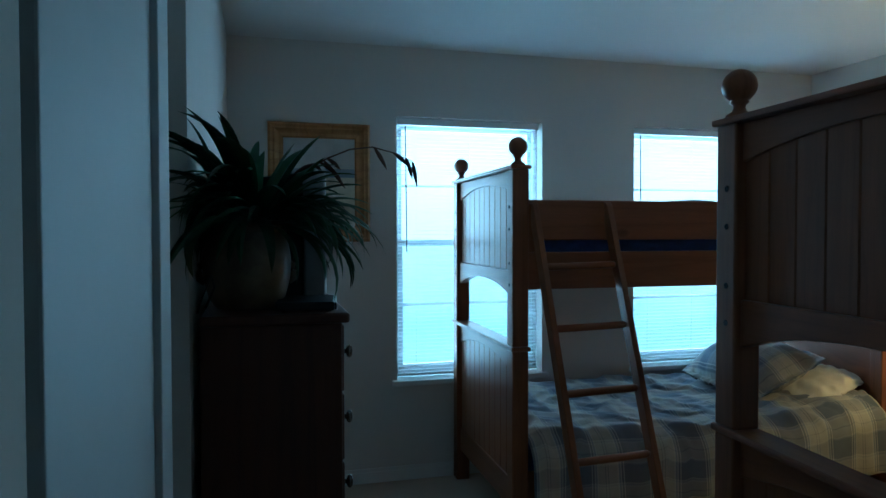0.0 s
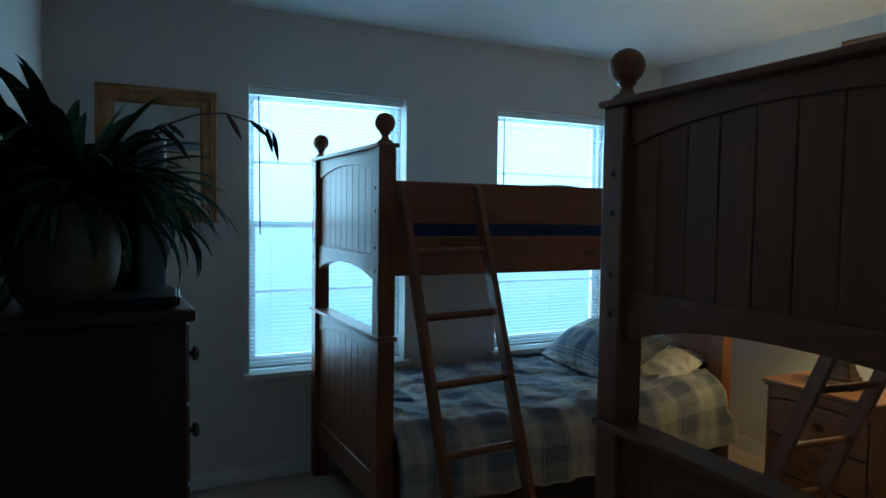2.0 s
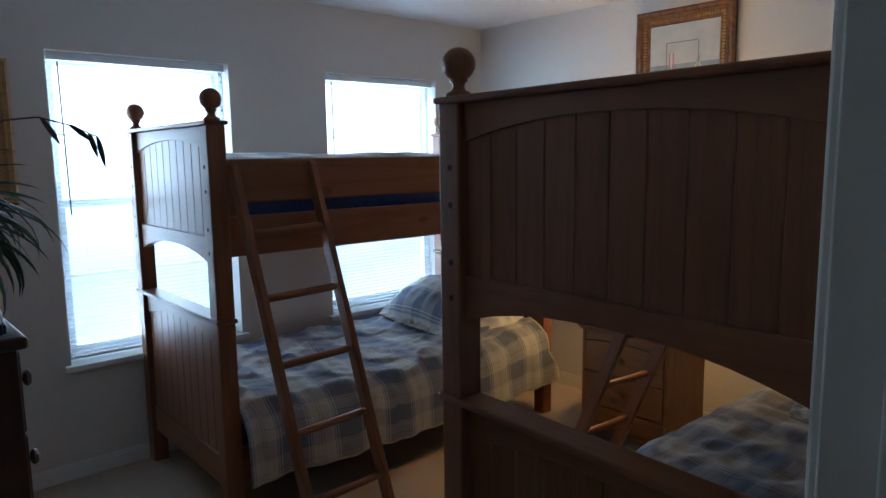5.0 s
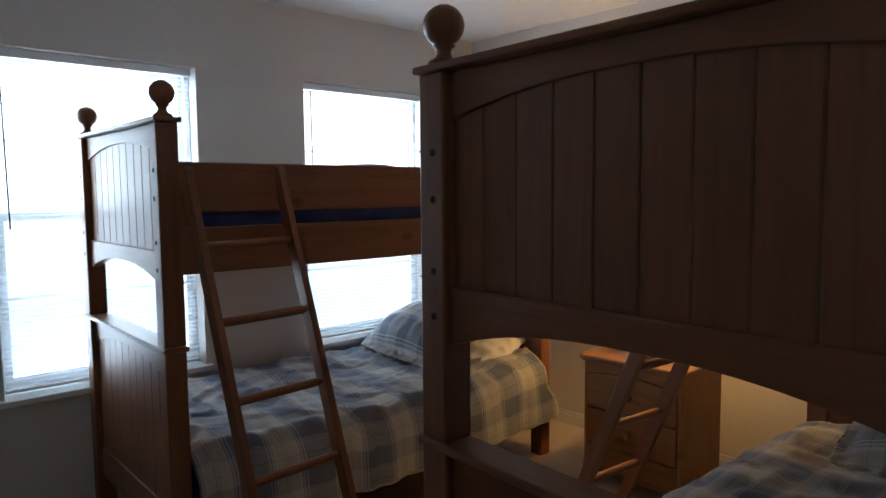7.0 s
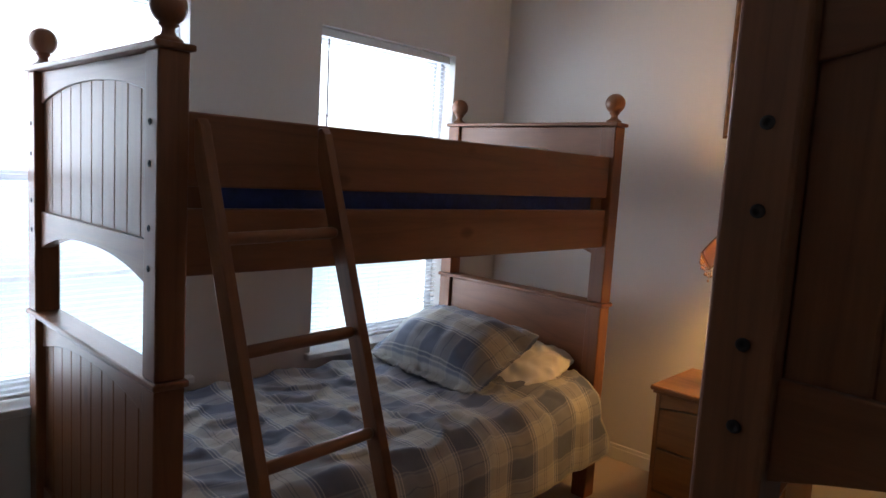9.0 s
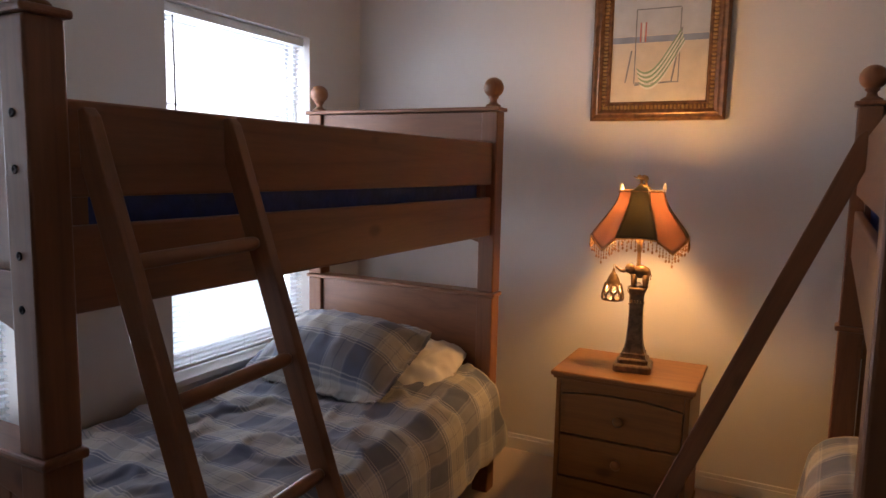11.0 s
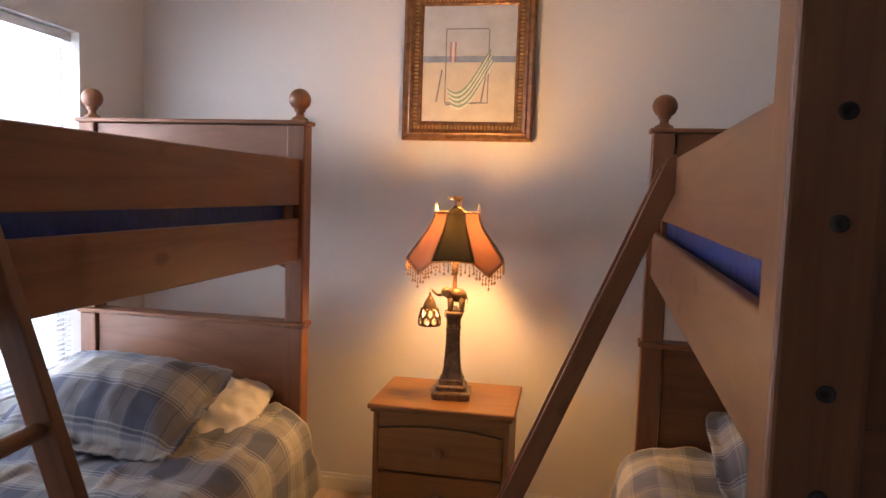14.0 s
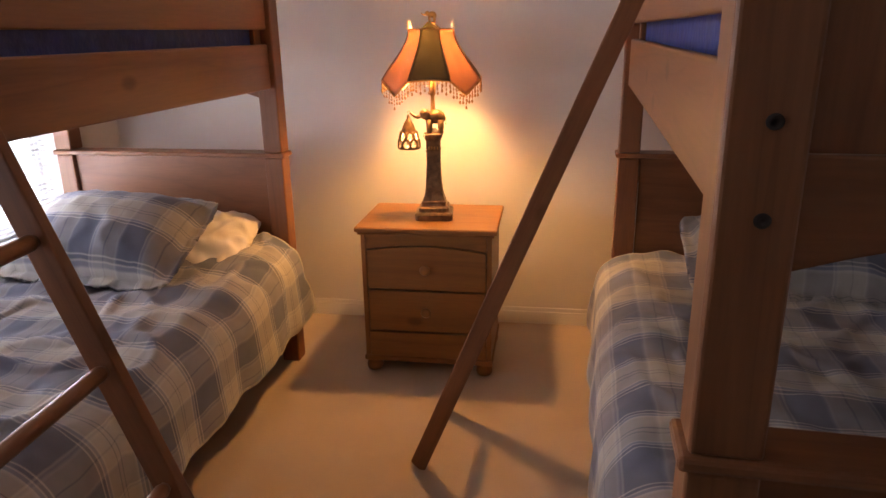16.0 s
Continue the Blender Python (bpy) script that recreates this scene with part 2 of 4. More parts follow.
def daylight_backdrop():
    """Hazy bright sky over pale distance, seen between the blind slats."""
    mat = bpy.data.materials.new("bright_sky_and_distance")
    mat.use_nodes = True
    n, l = mat.node_tree.nodes, mat.node_tree.links
    n.remove(n["Principled BSDF"])
    tc, sep = n.new("ShaderNodeTexCoord"), n.new("ShaderNodeSeparateXYZ")
    l.new(tc.outputs["Object"], sep.inputs[0])
    ns = n.new("ShaderNodeTexNoise")
    ns.inputs["Scale"].default_value, ns.inputs["Detail"].default_value = 0.5, 4
    l.new(tc.outputs["Object"], ns.inputs["Vector"])
    add = n.new("ShaderNodeMath")
    add.operation = 'MULTIPLY_ADD'
    add.inputs[1].default_value = 1.6
    l.new(ns.outputs[0], add.inputs[0])
    l.new(sep.outputs["Z"], add.inputs[2])
    rng = n.new("ShaderNodeMapRange")
    rng.inputs["From Min"].default_value, rng.inputs["From Max"].default_value = -2.0, 4.5
    l.new(add.outputs[0], rng.inputs[0])
    r = ramp(n, [(0.0, (0.46, 0.58, 0.52)), (0.28, (0.66, 0.80, 0.80)), (0.42, (0.55, 0.72, 0.78)), (0.55, (0.80, 0.92, 0.97)), (0.75, (1.0, 1.0, 1.0))])
    l.new(rng.outputs[0], r.inputs[0])
    em = n.new("ShaderNodeEmission")
    em.inputs[1].default_value = SKY_GLOW
    l.new(r.outputs[0], em.inputs[0])
    l.new(em.outputs[0], n["Material Output"].inputs[0])
    return mat


# ---- mesh helpers ----
def link(name, bm, mat, parent=None, label="", smooth=False):
    me = bpy.data.meshes.new(name)
    bm.to_mesh(me)
    bm.free()
    if mat:
        me.materials.append(mat)
    if smooth:
        for p in me.polygons:
            p.use_smooth = True
    ob = new(name, me)
    if parent:
        ob.parent = parent
    if label:
        ob["label"] = label
    return ob


def part(name, bm, mat, parent, label="", smooth=False):
    return link(name, bm, mat, parent, label, smooth)


def again(name, ob, parent, m=None):
    """Another part on the same mesh."""
    o = new(name, ob.data)
    o.parent = parent
    if m is not None:
        o.matrix_basis = m
    return o


def thing(name, m, label, category, group=""):
    return tagged_at(new(name), m, label, category, group)


def tagged_at(ob, m, label, category, group="", kind=""):
    ob.matrix_basis = m
    return tagged(ob, label, category, group, kind)


def box(x0, x1, y0, y1, z0, z1, bev=0.003, seg=2, bm=None):
    own = bm is None
    b = bmesh.new()
    vs = [b.verts.new((x, y, z)) for x in (x0, x1) for y in (y0, y1) for z in (z0, z1)]
    for q in ((0, 1, 3, 2), (4, 6, 7, 5), (0, 4, 5, 1), (2, 3, 7, 6), (0, 2, 6, 4), (1, 5, 7, 3)):
        b.faces.new([vs[i] for i in q])
    if bev:
        bmesh.ops.bevel(b, geom=b.edges[:], offset=bev, segments=seg, affect='EDGES', profile=0.5)
    if own:
        return b
    me = bpy.data.meshes.new("tmp")
    b.to_mesh(me)
    b.free()
    bm.from_mesh(me)
    bpy.data.meshes.remove(me)
    return bm


def lathe(profile, steps=28, bm=None, centre=(0, 0, 0)):
    bm = bm or bmesh.new()
    rings = []
    for r, z in profile:
        rings.append([bm.verts.new((centre[0] + r * math.cos(2 * math.pi * k / steps),
                                    centre[1] + r * math.sin(2 * math.pi * k / steps), centre[2] + z)) for k in range(steps)])
    for a, c in zip(rings, rings[1:]):
        for k in range(steps):
            bm.faces.new((a[k], a[(k + 1) % steps], c[(k + 1) % steps], c[k]))
    bm.faces.new(rings[0][::-1])
    bm.faces.new(rings[-1])
    return bm


def prism(outline, y0, y1, axis="x", bev=0.0):
    """Outline of (u, z) pairs pushed from y0 to y1 across the given axis: axis 'x' puts u on y, 'y' puts u on x."""
    bm = bmesh.new()
    put = (lambda u, z, w: (w, u, z)) if axis == "x" else (lambda u, z, w: (u, w, z))
    a = [bm.verts.new(put(u, z, y0)) for u, z in outline]
    c = [bm.verts.new(put(u, z, y1)) for u, z in outline]
    n = len(a)
    bm.faces.new(a)
    bm.faces.new(c[::-1])
    for k in range(n):
        bm.faces.new((a[k], c[k], c[(k + 1) % n], a[(k + 1) % n]))
    bmesh.ops.recalc_face_normals(bm, faces=bm.faces[:])
    if bev:
        es = [e for e in bm.edges if e.calc_face_angle(0) > 0.5]
        bmesh.ops.bevel(bm, geom=es, offset=bev, segments=2, affect='EDGES', profile=0.5)
    return bm


def tube(points, radius, steps=8, bm=None):
    bm = bm or bmesh.new()
    pts = [Vector(p) for p in points]
    rings = []
    for i, p in enumerate(pts):
        d = (pts[min(i + 1, len(pts) - 1)] - pts[max(i - 1, 0)]).normalized()
        side = d.cross(Vector((0, 0, 1)))
        side = side.normalized() if side.length > 1e-3 else Vector((1, 0, 0))
        up = side.cross(d)
        r = radius[i] if isinstance(radius, (list, tuple)) else radius
        rings.append([bm.verts.new(p + r * (math.cos(2 * math.pi * k / steps) * side + math.sin(2 * math.pi * k / steps) * up)) for k in range(steps)])
    for a, c in zip(rings, rings[1:]):
        for k in range(steps):
            bm.faces.new((a[k], a[(k + 1) % steps], c[(k + 1) % steps], c[k]))
    bm.faces.new(rings[0][::-1])
    bm.faces.new(rings[-1])
    return bm


def setting(name, bm, mat, label):
    ob = link(name, bm, mat)
    return tagged(ob, label, name.split("_")[0], "", "structure")


# ---- room shell ----
def shell():
    t = 0.16
    setting("floor", box(-4.6, 0.2, -8.2, 0.2, -0.1, 0, 0), CARPET, "beige cut-pile carpet over the whole floor")
    setting("ceiling", box(-4.6, 0.2, -8.2, 0.2, CEIL, CEIL + 0.1, 0), CEILING, "white textured ceiling without a lamp")
    bm = bmesh.new()
    cuts = [WEST - t, W1[0], W1[1], W2[0], W2[1], t]
    for a, c in ((0, 1), (2, 3), (4, 5)):
        box(cuts[a], cuts[c], 0, t, 0, CEIL, 0, bm=bm)
    for a, c in ((1, 2), (3, 4)):
        box(cuts[a], cuts[c], 0, t, 0, SILL_Z - 0.03, 0, bm=bm)
        box(cuts[a], cuts[c], 0, t, HEAD_Z, CEIL, 0, bm=bm)
    setting("wall_north", bm, WALL, "off-white painted wall with two tall windows")
    setting("wall_east", box(0, t, SOUTH - 0.17, 0, 0, CEIL, 0), WALL, "off-white painted wall behind the bed heads")
    bm = box(NICHE_X - t, WEST, NICHE_Y, 0, 0, CEIL, 0)
    box(NICHE_X - t, NICHE_X, SOUTH - 0.12, NICHE_Y, 0, CEIL, 0, bm=bm)
    setting("wall_west", bm, WALL, "off-white painted wall behind the chest of drawers")
    bm = bmesh.new()
    box(-2.877, -2.832, SOUTH - 0.12, SOUTH, 0, CEIL, 0, bm=bm)
    box(-2.832, 0, SOUTH - 0.17, SOUTH - 0.052, 0, CEIL, 0, bm=bm)
    box(-3.692, -2.877, SOUTH - 0.12, SOUTH, 2.07, CEIL, 0, bm=bm)
    box(NICHE_X, -3.692, SOUTH - 0.12, SOUTH, 0, CEIL, 0, bm=bm)
    setting("wall_south", bm, WALL, "off-white painted wall with the open doorway")
    # Unseen hallway, added and drawn out long to cut light bounced into the room
    setting("wall_hall_west", box(-4.36, -4.2, -8.2, SOUTH - 0.12, 0, CEIL, 0), WALL, "unseen off-white hallway wall, added to close the long hall")
    setting("wall_hall_east", box(-2.3, -2.14, -8.2, SOUTH - 0.12, 0, CEIL, 0), WALL, "unseen off-white hallway wall, added to close the long hall")
    setting("wall_hall_south", box(-4.2, -2.3, -8.2, -8.04, 0, CEIL, 0), WALL, "unseen off-white hallway wall, added to close the long hall")
    # doorway lining and casing
    bm = bmesh.new()
    box(-2.897, -2.877, SOUTH - 0.128, SOUTH + 0.006, 0, 2.07, 0.003, bm=bm)
    box(-3.6915, -3.676, SOUTH - 0.128, SOUTH + 0.006, 0, 2.07, 0.003, bm=bm)
    box(-3.676, -2.897, SOUTH - 0.128, SOUTH + 0.006, 2.048, 2.07, 0.003, bm=bm)
    box(-2.909, -2.897, SOUTH - 0.09, SOUTH - 0.05, 0, 2.048, 0.003, bm=bm)
    setting("door_frame", bm, FRAME_PAINT, "white painted door lining with a stop bead")
    bm = bmesh.new()
    box(-2.891, -2.832, SOUTH + 0.001, SOUTH + 0.018, 0, 2.12, 0.005, bm=bm)
    box(WEST + 0.002, -2.891, SOUTH + 0.001, SOUTH + 0.018, 2.06, 2.12, 0.005, bm=bm)
    setting("door_trim", bm, FRAME_PAINT, "white moulded casing round the doorway")
    # skirting boards
    for nm, q in (("baseboard_north", (WEST, 0, -0.014, -0.001)), ("baseboard_east", (-0.014, -0.001, SOUTH - 0.036, -0.014)),
                  ("baseboard_west", (WEST + 0.001, WEST + 0.014, NICHE_Y, -0.014)), ("baseboard_south", (-2.831, -0.014, SOUTH - 0.051, SOUTH - 0.038))):
        bm = bmesh.new()
        box(*q, 0, 0.062, 0.002, bm=bm)
        g = 0.004
        x0, x1, y0, y1 = q
        if x1 - x0 > y1 - y0:
            y0, y1 = (y0 + g, y1) if nm.endswith("north") else (y0, y1 - g)
        else:
            x0, x1 = (x0 + g, x1) if nm.endswith("east") else (x0, x1 - g)
        box(x0, x1, y0, y1, 0.0605, 0.082, 0.003, bm=bm)
        tagged(link(nm, bm, TRIM), "white painted baseboard with a stepped top", "baseboard", "", "structure")


def window(name, x0, x1):
    w = x1 - x0
    root = tagged_at(new(name), pose(x0, 0, SILL_Z), "white sash window with lowered mini-blind, bright daylight outside", "window", "", "structure")
    h = HEAD_Z - SILL_Z
    part("window_sill", box(-0.03, w + 0.03, -0.035, 0.10, -0.032, -0.002, 0.005), TRIM, root, "white projecting window sill")
    fr = bmesh.new()
    box(0.001, 0.026, 0.085, 0.15, 0, h, 0.003, bm=fr)
    box(w - 0.026, w - 0.001, 0.085, 0.15, 0, h, 0.003, bm=fr)
    box(0.026, w - 0.026, 0.085, 0.15, 0, 0.04, 0.003, bm=fr)
    box(0.026, w - 0.026, 0.085, 0.15, h - 0.03, h - 0.001, 0.003, bm=fr)
    part("window_frame", fr, VINYL, root)
    mid = 0.77
    for nm, z0, z1, yy in (("lower_sash", 0.04, mid + 0.02, 0.098), ("upper_sash", mid - 0.02, h - 0.03, 0.125)):
        s = bmesh.new()
        box(0.026, 0.052, yy - 0.012, yy + 0.012, z0, z1, 0.002, bm=s)
        box(w - 0.052, w - 0.026, yy - 0.012, yy + 0.012, z0, z1, 0.002, bm=s)
        box(0.052, w - 0.052, yy - 0.012, yy + 0.012, z0, z0 + 0.03, 0.002, bm=s)
        box(0.052, w - 0.052, yy - 0.012, yy + 0.012, z1 - 0.03, z1, 0.002, bm=s)
        box(0.052, w - 0.052, yy - 0.005, yy + 0.005, (z0 + z1) / 2 - 0.008, (z0 + z1) / 2 + 0.008, 0.001, bm=s)
        so = part(nm, s, VINYL, root)
        pane = part("pane", box(0.050, w - 0.050, yy + 0.007, yy + 0.011, z0 + 0.028, z1 - 0.028, 0), GLASS, so)
        pane.visible_shadow = False
    scr = part("insect_screen", box(0.030, w - 0.030, 0.141, 0.143, 0.041, mid, 0), SCREEN, root, "grey mesh insect screen over the lower sash")
    # mini-blind
    bl = thing("window_blind", pose(x0, 0, SILL_Z), "white lowered mini-blind with open slats", "blind", "window blinds")
    part("headrail", box(0.012, w - 0.012, 0.028, 0.068, h - 0.042, h - 0.004, 0.003), VINYL, bl)
    part("bottom_rail", box(0.014, w - 0.014, 0.036, 0.062, 0.012, 0.026, 0.003), VINYL, bl)
    sl = None
    z = 0.045
    while z < h - 0.05:
        if sl is None:
            b = bmesh.new()
            rows = []
            for k in range(5):
                u = k / 4 - 0.5
                rows.append([b.verts.new((xx, 0.025 * u, 0.004 * (0.25 - u * u) * 2)) for xx in (0, w - 0.03)])
            for r0, r1 in zip(rows, rows[1:]):
                b.faces.new((r0[0], r0[1], r1[1], r1[0]))
            bmesh.ops.solidify(b, geom=b.faces[:], thickness=0.0006)
            sl = part("slat", b, SLAT, bl)
            sl.matrix_basis = pose(0.015, 0.049, z, 0)
        else:
            again("slat", sl, bl, pose(0.015, 0.049, z, 1.5 * math.sin(z * 41)))
        z += 0.0215
    for u in (0.12, w / 2, w - 0.12):
        part("ladder_cord", tube([(u, 0.036, 0.02), (u, 0.036, h - 0.04)], 0.0009, 5), VINYL, bl)
    # The wand's silhouette against the daylight is put into its dark colour
    part("wand", tube([(0.055, 0.02, h - 0.05), (0.058, 0.018, h - 0.4), (0.062, 0.02, 0.72)], 0.0035, 6), CABLE, bl, "clear plastic tilt wand, its backlit darkness put into the colour")
    return root


shell()
tagged(link("backdrop", box(-12, 9, 6.0, 6.1, -4, 8, 0), daylight_backdrop()), "bright hazy sky over pale distance", "backdrop", "", "structure")
window("window_1", *W1)
window("window_2", *W2)


def door():
    root = tagged_at(new("door_1"), pose(-3.672, SOUTH + 0.022, 0, 0, 0, 0.6), "white panelled door standing open against the wall", "door", "", "structure")
    w, hh, t = 0.64, 2.03, 0.034
    bm = bmesh.new()
    st = 0.11
    xs = [0, st, w - st, w]
    zs = [0.01, 0.22, 0.88, 1.05, 1.91, hh]
    for i in (0, 2):
        box(-t, 0, xs[i], xs[i + 1], zs[0], zs[-1], 0.002, bm=bm)
    for j in (0, 2, 4):
        box(-t, 0, xs[1], xs[2], zs[j], zs[j + 1], 0.002, bm=bm)
    part("door_leaf", bm, DOOR_PAINT, root)
    for j in (1, 3):
        b = bmesh.new()
        box(-t + 0.009, -0.010, xs[1] + 0.001, xs[2] - 0.001, zs[j] + 0.001, zs[j + 1] - 0.001, 0.0, bm=b)
        part("panel", b, DOOR_PAINT, root)
    kb = lathe([(0.03, 0), (0.03, 0.006), (0.012, 0.008), (0.011, 0.03), (0.024, 0.038), (0.027, 0.052), (0.018, 0.064), (0.004, 0.066)], 20)
    part("door_handle", kb, GOLD, root, "round brass door knob", True).matrix_basis = pose(0, w - 0.065, 0.95, 0, 90, 0)


door()


# ---- bunk beds ----
L, W, P = 2.04, 0.995, 0.075
BED1 = pose(-2.490, -0.513, 0, 0, 0, -1.0)
BED2 = pose(-2.4295, -2.763, 0, 0, 0, -3.0) @ Matrix.Diagonal((1, 1.055, 1, 1))  # a little wider


def arch(half, z_end, z_mid, flat, steps=16):
    """Points along an arched edge from -half to half."""
    pts = []
    for k in range(steps + 1):
        u = -1 + 2 * k / steps
        pts.append((u * half, z_end + (z_mid - z_end) * max(0.0, 1 - abs(u) ** flat)))
    return pts


def bunk_bed():
    root = thing("bunk_bed", BED1, "honey-stained pine bunk bed with ball finials and beadboard ends", "bunk bed", "bunk beds")
    hw = W / 2
    inner = hw - P
    low = up = knob = plank_u = plank_l = bolt = None
    n_planks = 10
    pw = 2 * inner / n_planks
    for end, x in (("foot", 0.0), ("head", L - P)):
        for s in (-1, 1):
            yy = s * (hw - P / 2)
            at = pose(x + P / 2, yy, 0)
            if low is None:
                low = part("lower_post", box(-P / 2, P / 2, -P / 2, P / 2, 0, 0.885, 0.006, 3), WOOD_Z, root)
                up = part("upper_post", box(-P / 2, P / 2, -P / 2, P / 2, 0.905, 1.677, 0.006, 3), WOOD_Z, root)
                low.matrix_basis = up.matrix_basis = at
                upper = up
            else:
                again("lower_post", low, root, at)
                upper = again("upper_post", up, root, at)
            if knob is None:
                prof = [(0.033, 1.693), (0.033, 1.701), (0.029, 1.705), (0.018, 1.711), (0.0145, 1.720), (0.016, 1.728), (0.024, 1.734)]
                for k in range(15):
                    a = math.radians(-62 + 152 * k / 14)
                    prof.append((max(0.0008, 0.0425 * math.cos(a)), 1.7760 + 0.0425 * math.sin(a)))
                knob = part("finial", lathe(prof, 32), WOOD_Z, upper, "turned wooden ball finial", True)
            else:
                again("finial", knob, upper)
            if end == "foot":
                for z in (1.514, 1.418, 1.268, 1.173):
                    m = pose(-P / 2 + 0.0005, -s * 0.005, z, 0, -90, 0)
                    if bolt is None:
                        bolt = part("bolt", lathe([(0.0080, -0.002), (0.0080, 0.0012), (0.0064, 0.0024), (0.0035, 0.0024), (0.0030, 0.0006)], 14), BOLT, upper, "dark metal bolt head", True)
                        bolt.matrix_basis = m
                    else:
                        again("bolt", bolt, upper, m)
        xc = x + P / 2
        part("top_cap", box(x - 0.010, x + P + 0.010, -hw - 0.010, hw + 0.010, 1.6775, 1.6935, 0.005), WOOD_Y, root)
        part("ledge", box(x - 0.007, x + P + 0.007, -hw - 0.010, hw + 0.010, 0.8855, 0.9045, 0.006), WOOD_Y, root)
        part("upper_top_rail", prism([(inner, 1.677), (-inner, 1.677)] + arch(inner, 1.578, 1.630, 2.2), (xc - 0.017 if end == "foot" else xc - 0.004), xc + 0.017, "x", 0.003), WOOD_Y, root)
        part("upper_bottom_rail", prism([(inner, 1.235), (-inner, 1.235)] + arch(inner, 1.115, 1.178, 2.4), xc - 0.020, xc + 0.020, "x", 0.003), WOOD_Y, root)
        part("lower_top_rail", prism([(inner, 0.885), (-inner, 0.885)] + arch(inner, 0.785, 0.838, 2.2), (xc - 0.017 if end == "foot" else xc - 0.004), xc + 0.017, "x", 0.003), WOOD_Y, root)
        part("lower_bottom_rail", box((xc - 0.017 if end == "foot" else xc - 0.004), xc + 0.017, -inner, inner, 0.17, 0.30, 0.003), WOOD_Y, root)
        if end == "head":
            part("upper_head_panel", box(xc - 0.022, xc - 0.008, -inner + 0.003, inner - 0.003, 1.20, 1.675, 0.002), WOOD_Y, root)
            part("lower_head_panel", box(xc - 0.022, xc - 0.008, -inner + 0.003, inner - 0.003, 0.20, 0.884, 0.002), WOOD_Y, root)
            continue
        for k in range(n_planks):
            yy = -inner + (k + 0.5) * pw
            if plank_u is None:
                plank_u = part("upper_plank", box(-0.009, 0.009, -pw / 2, pw / 2, 1.225, 1.655, 0.0035, 1), WOOD_Z, root)
                plank_l = part("lower_plank", box(-0.009, 0.009, -pw / 2, pw / 2, 0.29, 0.85, 0.0035, 1), WOOD_Z, root)
                plank_u.matrix_basis = plank_l.matrix_basis = pose(xc, yy, 0)
            else:
                again("upper_plank", plank_u, root, pose(xc, yy, 0))
                again("lower_plank", plank_l, root, pose(xc, yy, 0))
    for s in (-1, 1):
        y0, y1 = sorted((s * (hw - 0.018), s * (hw - 0.042)))
        part("guard_rail", box(P, L - P, y0, y1, 1.368, 1.545, 0.006, 3), WOOD_X, root)
        part("upper_side_rail", box(P, L - P, y0, y1, 1.152, 1.316, 0.006, 3), WOOD_X, root)
        part("lower_side_rail", box(P, L - P, y0, y1, 0.20, 0.345, 0.006, 3), WOOD_X, root)
        for xx in (P + 0.03, L - P - 0.03):
            yi = sorted((s * (hw - 0.043), s * (hw - 0.061)))
            part("rail_cleat", box(xx - 0.03, xx + 0.03, *yi, 1.16, 1.54, 0.003), WOOD_Z, root)
    part("upper_platform", box(P, L - P, -hw + 0.062, hw - 0.062, 1.19, 1.208, 0.002), WOOD_X, root)
    part("lower_platform", box(P, L - P, -hw + 0.062, hw - 0.062, 0.30, 0.318, 0.002), WOOD_X, root)
    return root


bed = bunk_bed()
bed_two = copy_thing(bed, BED2)
tagged(bed_two, "honey-stained pine bunk bed standing against the south wall")


def mattress(m, z0, z1, label):
    bm = box(0.085, L - 0.085, -W / 2 + 0.064, W / 2 - 0.064, z0, z1, 0.035, 4)
    bmesh.ops.subdivide_edges(bm, edges=[e for e in bm.edges if e.calc_length() > 0.3], cuts=30, use_grid_fill=True)
    for v in bm.verts:
        v.co.z += 0.004 * noise.noise(v.co * 9)
        v.co.y += 0.006 * noise.noise(v.co * 7 + Vector((3, 1, 2)))
    ob = link("mattress", bm, NAVY, None, "", True)
    tagged_at(ob, m, label, "mattress", "mattresses")
    x0, x1, yy = 0.083, L - 0.083, W / 2 - 0.062
    for z in (z0 + 0.03, z1 - 0.03):
        loop = [(x0 + 0.03, -yy, z), (x1 - 0.03, -yy, z), (x1, -yy + 0.03, z), (x1, yy - 0.03, z), (x1 - 0.03, yy, z), (x0 + 0.03, yy, z), (x0, yy - 0.03, z), (x0, -yy + 0.03, z), (x0 + 0.03, -yy, z)]
        part("piping", tube(loop, 0.005, 6), NAVY, ob, "", True)
    return ob


for m in (BED1, BED2):
    mattress(m, 1.210, 1.43, "blue-covered mattress on the upper bunk")
    mattress(m, 0.320, 0.465, "blue-covered mattress under the plaid comforter")


def cloth(name, fn, nu, nv, mat, thick, m, label, category, group=""):
    """Sheet of cloth from a function of its length and width (0 to 1 each) that gives place and weave coordinates."""
    bm = bmesh.new()
    uv = bm.loops.layers.uv.new("weave")
    grid, tex = [], {}
    for i in range(nu + 1):
        row = []
        for j in range(nv + 1):
            co, t = fn(i / nu, j / nv)
            v = bm.verts.new(co)
            tex[v] = t
            row.append(v)
        grid.append(row)
    for i in range(nu):
        for j in range(nv):
            f = bm.faces.new((grid[i][j], grid[i + 1][j], grid[i + 1][j + 1], grid[i][j + 1]))
            for lp in f.loops:
                lp[uv].uv = tex[lp.vert]
    bmesh.ops.recalc_face_normals(bm, faces=bm.faces[:])
    ob = link(name, bm, mat, None, "", True)
    mod = ob.modifiers.new("thickness", 'SOLIDIFY')
    mod.thickness, mod.offset = thick, 0
    return tagged_at(ob, m, label, category, group)


def step(a, b, x):
    t = min(1.0, max(0.0, (x - a) / (b - a)))
    return t * t * (3 - 2 * t)


